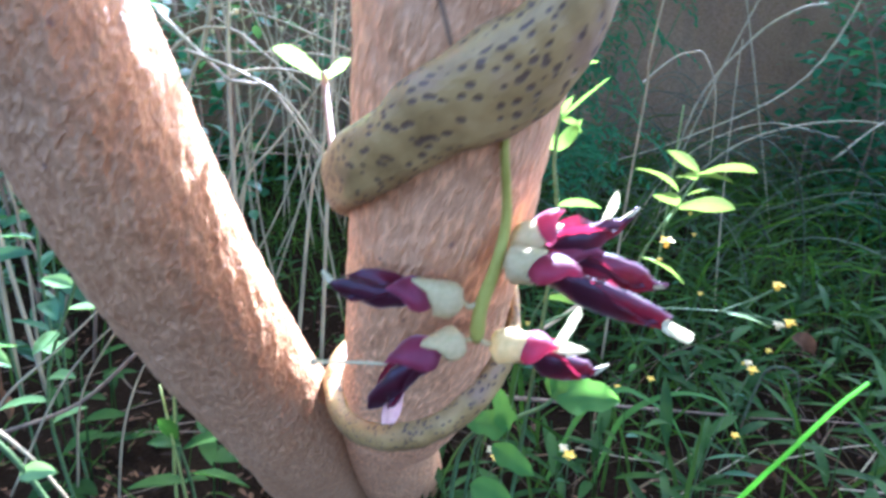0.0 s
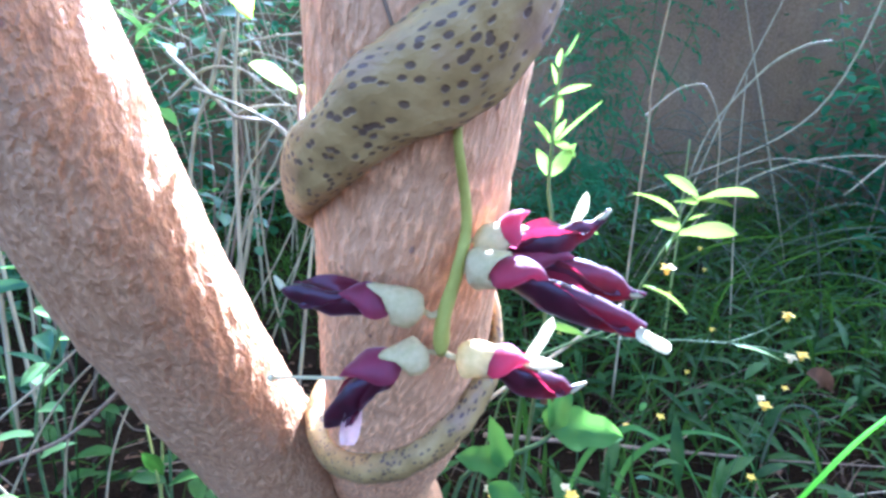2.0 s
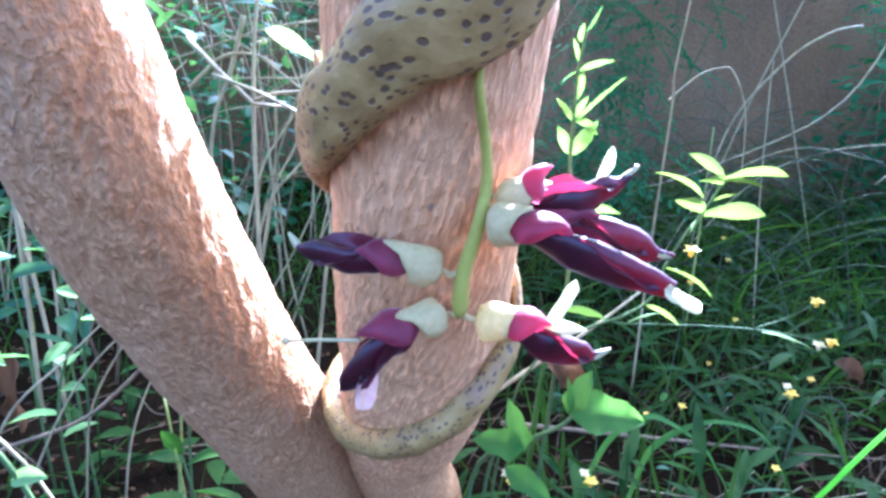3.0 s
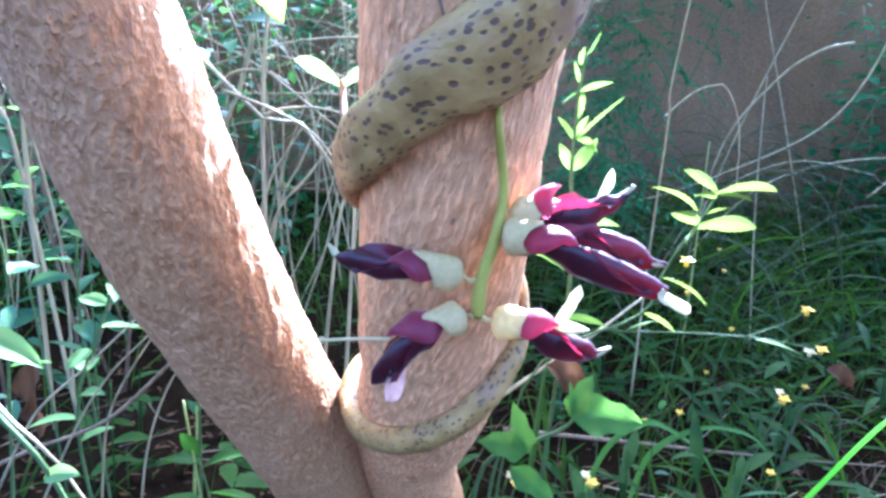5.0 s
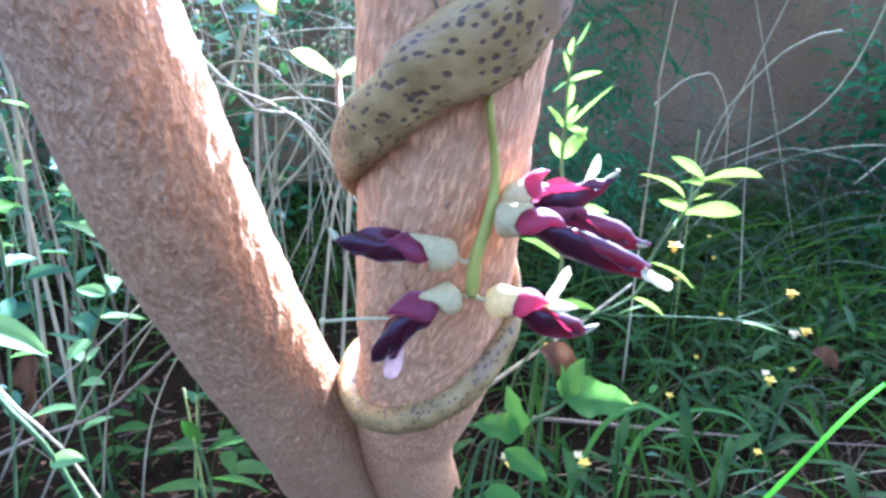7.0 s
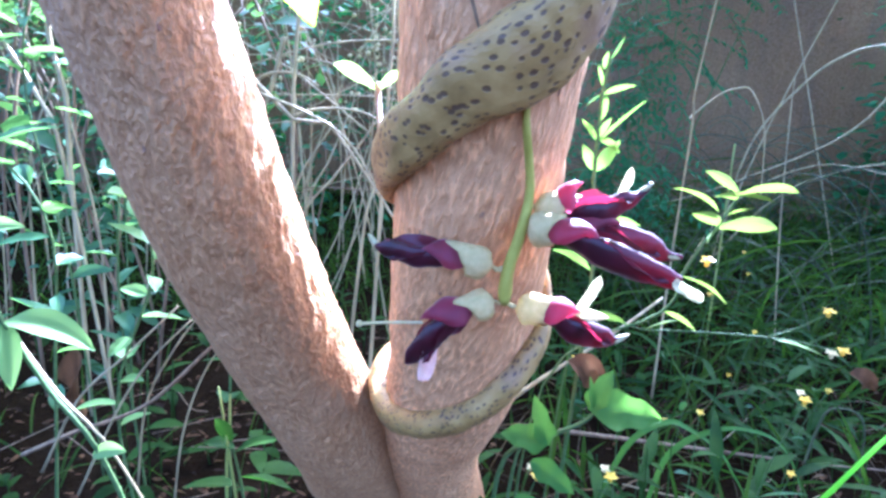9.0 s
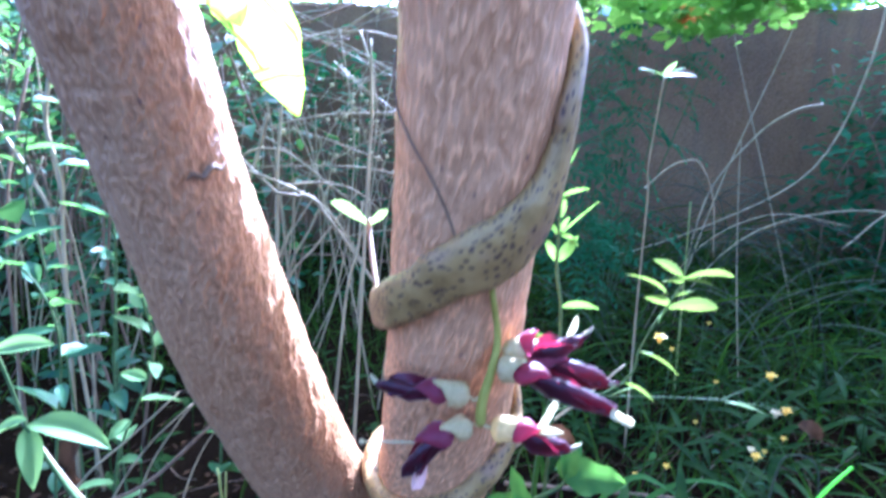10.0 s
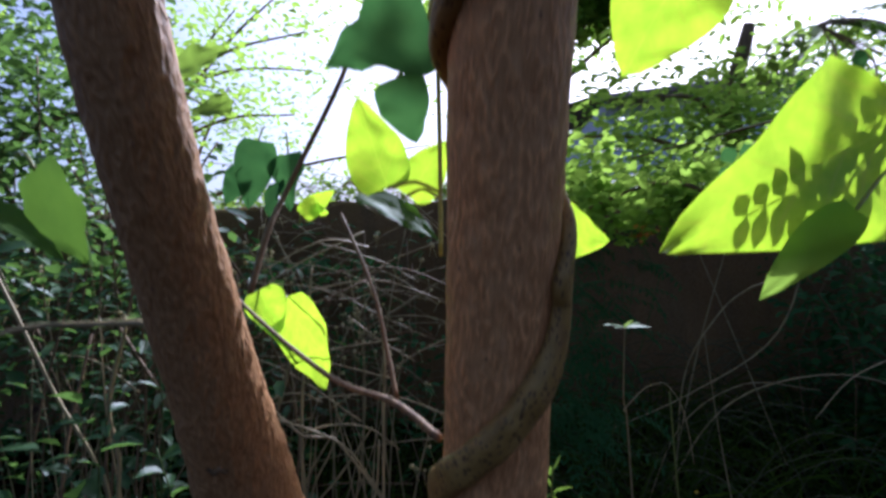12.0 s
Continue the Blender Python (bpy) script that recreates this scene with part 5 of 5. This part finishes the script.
def build_shrubs():
    t = thing("flowering_bush", "light green bush with small round leaves and a few orange flowers", "bush", (2.5, 1.7, 0.05))
    s = Shape()
    for pts, r in (([(2.5, 1.7, 0.05), (2.45, 1.65, 0.8), (2.1, 1.5, 1.25), (1.5, 1.4, 1.16), (1.1, 1.34, 1.12), (0.8169, 1.3, 1.0564), (0.7222, 1.3, 0.9457), (0.60, 1.28, 0.98), (0.508, 1.3, 0.9865), (0.35, 1.28, 0.93)], 0.011),
                   ([(1.1, 1.34, 1.12), (0.95, 1.36, 1.16), (0.75, 1.4, 1.13), (0.5, 1.42, 1.08)], 0.006)):
        c = spline(pts, 6)
        s.tube(c, list(np.linspace(r, r * 0.4, len(c))), 8, 0.12, 60)
    part("branch", s, TWIG, t)
    l = Shape()
    for k in range(210):
        x = rng.uniform(0.22, 0.80)
        y = 1.2 + (x - 0.24) * 0.4 + rng.uniform(-0.1, 0.2)
        zz = rng.gauss(0.965, 0.06) + 0.04 * math.sin(x * 9)
        low = 0.86 if x < 0.62 else 0.92
        if zz < low:
            zz = low + rng.random() * 0.06
        foliage(l, (x, y, zz), (0.022, 0.022, 0.02), 7, rng.uniform(0.022, 0.036), 0.72, ovate, 0.35, 4, (0.2, 1.6))
    for k in range(50):
        x = rng.uniform(0.52, 0.85)
        foliage(l, (x, rng.uniform(1.32, 1.72), max(0.94, rng.gauss(0.99, 0.04))), (0.03, 0.03, 0.02), 8, rng.uniform(0.026, 0.040), 0.72, ovate, 0.35, 4, (0.2, 1.4))
    part("foliage", l, BUSH, t)
    o = Shape()
    for k in range(9):
        foliage(o, (0.47 + rng.uniform(-0.03, 0.03), 1.22, 0.856 + rng.uniform(-0.012, 0.012)), (0.004, 0.004, 0.004), 4, 0.014, 0.7, ovate)
    part("flower", o, ORANGE, t)
    w = Shape()
    foliage(w, (0.775, 1.46, 0.945), (0.012, 0.01, 0.012), 16, 0.03, 0.5, ovate)
    part("flower", w, CREAM, t)

    t = thing("feathery_shrub", "dark bluish green shrub with feathery drooping leaves by the wall", "shrub", (0.35, 1.35, 0.05))
    s = Shape()
    for k in range(5):
        c = spline([(0.36, 1.38, 0.05), (0.34 + k * 0.02, 1.35, 0.35), (0.24 + k * 0.07, 1.32 - 0.02 * k, 0.75 + 0.03 * (k % 3))], 5)
        s.tube(c, list(np.linspace(0.003, 0.0012, len(c))), 6)
    part("branch", s, WEEDSTEM, t)
    l = Shape()
    for k in range(190):
        x = rng.gauss(0.36, 0.12)
        z = rng.uniform(0.3, 0.86)
        if x > 0.36 + 0.25 * (z - 0.2):
            x = 0.36 - abs(x - 0.36) * 0.6
        an = rng.uniform(0, 6.28)
        pinnate(l, (x, 1.3 + rng.uniform(-0.1, 0.12), z), (math.cos(an), math.sin(an) * 0.5, rng.uniform(-0.4, 0.4)), rng.uniform(0.08, 0.16), rng.uniform(0.022, 0.034), 7, 1.0, 0.26, lance)
    part("foliage", l, DARKLEAF, t)

    # thick hedge of weeds and shrubs to the left; the last shrub is added to darken the right
    for (x0, x1, y0, y1, z0, z1, n, mat, lab) in ((-1.9, -0.42, 0.7, 1.6, 0.1, 0.85, 1900, HERB, "tangled leafy weeds beside the tree"), (-2.2, -0.1, 1.5, 2.1, 0.1, 0.9, 2200, DARKLEAF, "dense dark undergrowth before the wall"), (-2.4, -0.8, 0.9, 1.9, 0.7, 1.5, 2600, HERB, "tall leafy shrub in sun"), (1.16, 2.2, 1.45, 2.1, 0.02, 0.88, 4200, DARKLEAF, "dense dark shrub added by the wall to darken the right side")):
        t = thing("hedge_shrub", lab, "shrub", ((x0 + x1) / 2, (y0 + y1) / 2, 0.05))
        s = Shape()
        for k in range(26):
            x, y = rng.uniform(x0, x1), rng.uniform(y0, y1)
            s.tube(spline([(x, y, 0.0), (x + rng.uniform(-0.1, 0.1), y, z1 * 0.5), (x + rng.uniform(-0.2, 0.2), y + rng.uniform(-0.1, 0.1), z1 * rng.uniform(0.8, 1.05))], 4), 0.003, 5)
        part("stem", s, TWIG, t)
        l = Shape()
        for k in range(n // 7):
            sz = rng.uniform(0.022, 0.062)
            foliage(l, (rng.uniform(x0, x1), rng.uniform(y0, y1), rng.uniform(z0, z1)), (0.05, 0.05, 0.06), rng.randint(5, 13), sz, rng.uniform(0.3, 0.55), lance, rng.uniform(0.2, 0.9))
        part("foliage", l, mat, t)


def far_tree(name, label, base, height, crown, clumps, per, size, mat):
    t = thing(name, label, "tree", base)
    b = Vector(base)
    s = Shape()
    c = spline([b, b + Vector((0.05, 0, height * 0.4)), b + Vector((-0.05, 0.05, height * 0.75)), b + Vector((0.05, 0, height))], 6)
    s.tube(c, list(np.linspace(0.09, 0.03, len(c))), 8, 0.1, 8)
    for k in range(10):
        st = c[int(len(c) * rng.uniform(0.3, 0.85))]
        e = (b.x + crown[0] + rng.gauss(0, crown[3] * 0.8), b.y + crown[1] + rng.gauss(0, crown[4] * 0.8), crown[2] + rng.gauss(0, crown[5] * 0.8))
        s.tube(spline([st, (np.array(st) + np.array(e)) / 2 + np.array((0, 0, 0.1)), e], 5), list(np.linspace(0.022, 0.006, 11)), 6, 0.1, 20)
    part("trunk", s, TWIG, t)
    l = Shape()
    for k in range(clumps):
        p = (b.x + crown[0] + rng.gauss(0, crown[3]), b.y + crown[1] + rng.gauss(0, crown[4]), crown[2] + rng.gauss(0, crown[5]))
        foliage(l, p, (size * 1.7,) * 3, per, size, 0.45, ovate, 0.4, 3, (-0.4, 1.2))
    part("crown", l, mat, t)


def build_tangle():
    """Fine long grass that arches and criss-crosses before the wall."""
    s = Shape()
    for k in range(130):
        x, y = rng.uniform(0.35, 1.7), rng.uniform(1.15, 2.1)
        z = ground_z(x, y)
        sg = rng.choice((-1, 1))
        ln, h = rng.uniform(0.2, 0.7), rng.uniform(0.12, 0.42)
        dy = rng.uniform(-0.2, 0.1)
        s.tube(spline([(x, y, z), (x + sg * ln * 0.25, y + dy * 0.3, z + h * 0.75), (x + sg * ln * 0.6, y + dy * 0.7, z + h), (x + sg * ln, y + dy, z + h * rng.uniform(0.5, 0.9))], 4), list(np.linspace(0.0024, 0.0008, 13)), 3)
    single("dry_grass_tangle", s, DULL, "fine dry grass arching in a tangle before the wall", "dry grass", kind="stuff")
    g = Shape()
    for k in range(620):
        x, y = rng.uniform(0.2, 1.9), rng.uniform(1.0, 2.15)
        an = rng.uniform(0, 6.28)
        g.blade((x, y, ground_z(x, y)), (math.cos(an) * 0.7, math.sin(an) * 0.5, 1), (-math.cos(an), -math.sin(an), 0.3), rng.uniform(0.2, 0.62), rng.uniform(0.004, 0.008), grassy, 8, rng.uniform(1.2, 2.6), 0.2, 2, 0, rng.uniform(-1, 1))
    single("long_grass", g, GRASS, "long arching green grass before the wall", "grass", kind="stuff")


def build_wall_creeper():
    s = Shape()
    for k in range(330):
        x = rng.uniform(-1.6, 2.3)
        d = noise.noise(Vector((x * 2.3, 5, 0)))
        foliage(s, (x, 2.24 + rng.uniform(-0.06, 0.14), wall_top(x) + 0.02 + max(0, 0.09 * d + rng.uniform(-0.03, 0.05))), (0.03, 0.03, 0.022), 8, 0.035, 0.5, ovate)
    for k in range(420):
        x = rng.uniform(-1.6, 2.3)
        an = rng.uniform(0, 6.28)
        s.blade((x, 2.3 + rng.uniform(-0.06, 0.06), wall_top(x) - 0.01), (math.cos(an) * 0.5, math.sin(an) * 0.4, 1), (0.2, -0.6, 0.4), rng.uniform(0.06, 0.2), 0.005, grassy, 5, rng.uniform(0.4, 1.8), 0.2, 2)
    single("wall_creeper", s, BUSH, "sunlit creeper and grass tufts along the wall's top", "creeper", kind="stuff")


def build_left_clutter():
    """Single sunlit blades, sticks and weeds between the leaning stem and the undergrowth."""
    g = "sunlit grass blades"
    for pts, r in (([(-0.31, 0.31, 0.345), (-0.2671, 0.3, 0.2997), (-0.2438, 0.3, 0.2755), (-0.2209, 0.3, 0.242), (-0.15, 0.31, 0.08)], 0.0016),
                   ([(-0.42, 0.44, 0.12), (-0.3533, 0.42, 0.2205), (-0.2984, 0.42, 0.2737), (-0.2468, 0.42, 0.3238)], 0.0014),
                   ([(-0.40, 0.46, 0.08), (-0.33, 0.44, 0.20), (-0.285, 0.43, 0.262), (-0.235, 0.42, 0.312)], 0.0012),
                   ([(-0.36, 0.50, 0.06), (-0.32, 0.47, 0.19), (-0.27, 0.45, 0.27), (-0.225, 0.44, 0.325)], 0.0012),
                   ([(-0.30, 0.47, 0.05), (-0.27, 0.45, 0.17), (-0.245, 0.45, 0.24), (-0.205, 0.44, 0.30)], 0.0011)):
        stalk("dry_grass", "sunlit dry blade of grass leaning beside the tree", "dry grass", pts, r, STRAW, g, 0.5)
    for pts, r in (([(-0.5447, 0.7, 0.7315), (-0.5458, 0.7, 0.702), (-0.5625, 0.7, 0.6435), (-0.5742, 0.7, 0.5755), (-0.5587, 0.7, 0.4971), (-0.5629, 0.7, 0.4008), (-0.57, 0.7, 0.02)], 0.0036),
                   ([(-0.7695, 0.7, 0.8214), (-0.7092, 0.7, 0.699), (-0.6597, 0.7, 0.5983), (-0.6006, 0.7, 0.4987), (-0.5723, 0.7, 0.4108), (-0.53, 0.7, 0.02)], 0.0032)):
        stalk("dry_stalk", "stout pale dry stalk beside the tree", "dry stalk", pts, r, STRAW, "standing dry stalks", 0.9, 0.15)
    stalk("stick", "bent brown stick among the weeds", "stick", [(-0.45, 0.45, 0.13), (-0.3875, 0.45, 0.1638), (-0.3048, 0.45, 0.2044), (-0.2239, 0.45, 0.2821), (-0.19, 0.46, 0.30)], 0.0024, TWIG)
    for pts in ([(-0.2246, 0.45, 0.03), (-0.2246, 0.45, 0.1299), (-0.219, 0.45, 0.19), (-0.2172, 0.45, 0.225)], [(-0.19, 0.42, 0.03), (-0.196, 0.41, 0.15), (-0.2016, 0.40, 0.2598)]):
        stalk("grass_stem", "pale upright stem of a low weed", "grass stem", pts, 0.0017, STALK, "pale stems")
    g = "leafy weeds"
    herb("weed", "low weed with long bluish green leaves in shade", "weed", [([(-0.19, 0.43, 0.02), (-0.192, 0.42, 0.13), (-0.196, 0.41, 0.195)], 0.0016)],
         [((-0.194, 0.41, 0.195), (-0.2174, 0.40, 0.2027), 0.016, lance, 0.3), ((-0.194, 0.41, 0.19), (-0.150, 0.40, 0.2152), 0.016, lance, 0.3), ((-0.193, 0.415, 0.16), (-0.135, 0.40, 0.165), 0.018, lance, 0.4),
          ((-0.193, 0.415, 0.15), (-0.24, 0.40, 0.155), 0.018, lance, 0.4), ((-0.196, 0.41, 0.20), (-0.20, 0.39, 0.235), 0.012, lance, 0.2)], COVER, g)
    for bx, by, h, seed in ((-0.33, 0.47, 0.42, 1), (-0.42, 0.44, 0.50, 2), (-0.39, 0.56, 0.56, 3), (-0.48, 0.60, 0.62, 4), (-0.30, 0.60, 0.36, 5), (-0.54, 0.75, 0.75, 6)):
        r = random.Random(seed)
        stems = [([(bx, by, 0.02), (bx + r.uniform(-0.03, 0.03), by, h * 0.45), (bx + r.uniform(-0.05, 0.05), by - 0.01, h * 0.8), (bx + r.uniform(-0.06, 0.06), by - 0.02, h)], 0.0018)]
        leaves = []
        c = spline(stems[0][0], 6)
        for q in range(13):
            p = c[int(len(c) * (0.3 + 0.68 * q / 13))]
            an = q * 2.4 + seed
            ln = r.uniform(0.03, 0.058)
            leaves.append((tuple(p), (p[0] + ln * math.cos(an), p[1] + ln * 0.8 * math.sin(an), p[2] + r.uniform(-0.012, 0.022)), ln * r.uniform(0.32, 0.5), ovate if q % 2 else lance, r.uniform(0.2, 0.7)))
        herb("leafy_weed", "tall leafy weed with bluish green leaves beside the tree", "weed", stems, leaves, SUNLIT if seed == 1 else HERB, g)
    s = Shape()
    b, way, ln = leaf_frame((-0.4172, 0.5, 0.235), (-0.412, 0.49, 0.150))
    s.blade(b, way, (0.3, -0.9, 0.1), ln, 0.03, ovate, 10, 0.1, 0.8, 4, 0.2, 0.7, 2)
    single("dead_leaf", s, DRYLEAF, "curled brown dead leaf hanging in the weeds", "dead leaf", "dead leaves")


def build_overhang():
    """A feathered branch that hangs in over the large leaf."""
    t = thing("overhanging_branch", "dark branch with feathery green leaflets hanging over the vine", "branch", (1.2, 1.0, 1.25))
    s = Shape()
    c = spline([(1.3, 1.1, 1.28), (0.85, 0.8, 1.14), (0.55, 0.5, 1.06), (0.42, 0.38, 1.02), (0.35, 0.30, 0.985)], 6)
    s.tube(c, list(np.linspace(0.009, 0.002, len(c))), 8, 0.1, 60)
    part("branch", s, TWIG, t)
    l = Shape()
    for k in range(34):
        p = c[int(len(c) * (0.15 + 0.74 * rng.random()))]
        an = rng.uniform(0, 6.28)
        pinnate(l, p, (math.cos(an), math.sin(an), rng.uniform(-0.6, 0.2)), rng.uniform(0.05, 0.10), rng.uniform(0.02, 0.03), 5, 0.7, 0.42)
    part("foliage", l, BUSH, t)
    # Sprays hidden behind the large leaf, added to cast leaflet shadows on it.
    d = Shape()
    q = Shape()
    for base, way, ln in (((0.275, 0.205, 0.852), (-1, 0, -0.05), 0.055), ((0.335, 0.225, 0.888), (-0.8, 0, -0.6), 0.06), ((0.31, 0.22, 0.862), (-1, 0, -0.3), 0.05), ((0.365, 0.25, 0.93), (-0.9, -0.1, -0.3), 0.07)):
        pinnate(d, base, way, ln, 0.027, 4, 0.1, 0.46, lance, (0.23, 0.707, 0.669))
        q.tube(spline([(0.35, 0.30, 0.985), ((0.35 + base[0]) / 2 + 0.03, 0.27, 0.94), base], 5), 0.001, 5)
    part("twig", q, TWIG, t)
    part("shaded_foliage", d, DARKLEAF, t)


build_ground()
build_wall()
build_house()
build_tree()
VINE_THING = build_vine()
build_raceme(VINE_THING)
build_vine_foliage(VINE_THING)
build_herbs()
build_grass()
build_litter()
build_shade_weeds()
build_stalks()
build_shrubs()
build_left_clutter()
build_overhang()
build_tangle()
build_wall_creeper()
# This crown is added across the sun's path to shade the near ground.
far_tree("garden_tree", "tall tree added beyond the wall, its dense high crown shading the ground", (0.55, 3.7, 0), 2.9, (0.30, -0.15, 2.60, 0.48, 0.18, 0.05), 560, 14, 0.075, BUSH)
# Added out of view: its crown blocks sky light over the right-hand ground.
far_tree("shade_tree", "unseen spreading tree added to shade the ground on the right", (2.4, 0.9, 0), 2.0, (-1.05, -0.30, 2.15, 0.45, 0.27, 0.12), 900, 14, 0.07, HERB)
far_tree("garden_tree", "tree with small light leaves beyond the wall", (-2.1, 3.1, 0), 2.4, (0.25, -0.1, 1.95, 0.42, 0.3, 0.42), 230, 16, 0.05, BUSH)
far_tree("garden_tree", "sparse tree with light leaves beyond the wall", (-2.4, 4.3, 0), 3.0, (1.0, 0, 2.35, 0.65, 0.3, 0.55), 70, 14, 0.06, BUSH)
far_tree("garden_tree", "leafy tree at the garden's edge", (-1.85, 1.7, 0), 2.4, (0.25, 0, 1.45, 0.22, 0.22, 0.5), 230, 14, 0.05, HERB)
far_tree("garden_tree", "leafy tree leaning over the wall with sunlit leaves", (1.5, 2.75, 0), 2.0, (-0.12, -0.1, 1.45, 0.42, 0.20, 0.16), 250, 16, 0.055, BUSH)
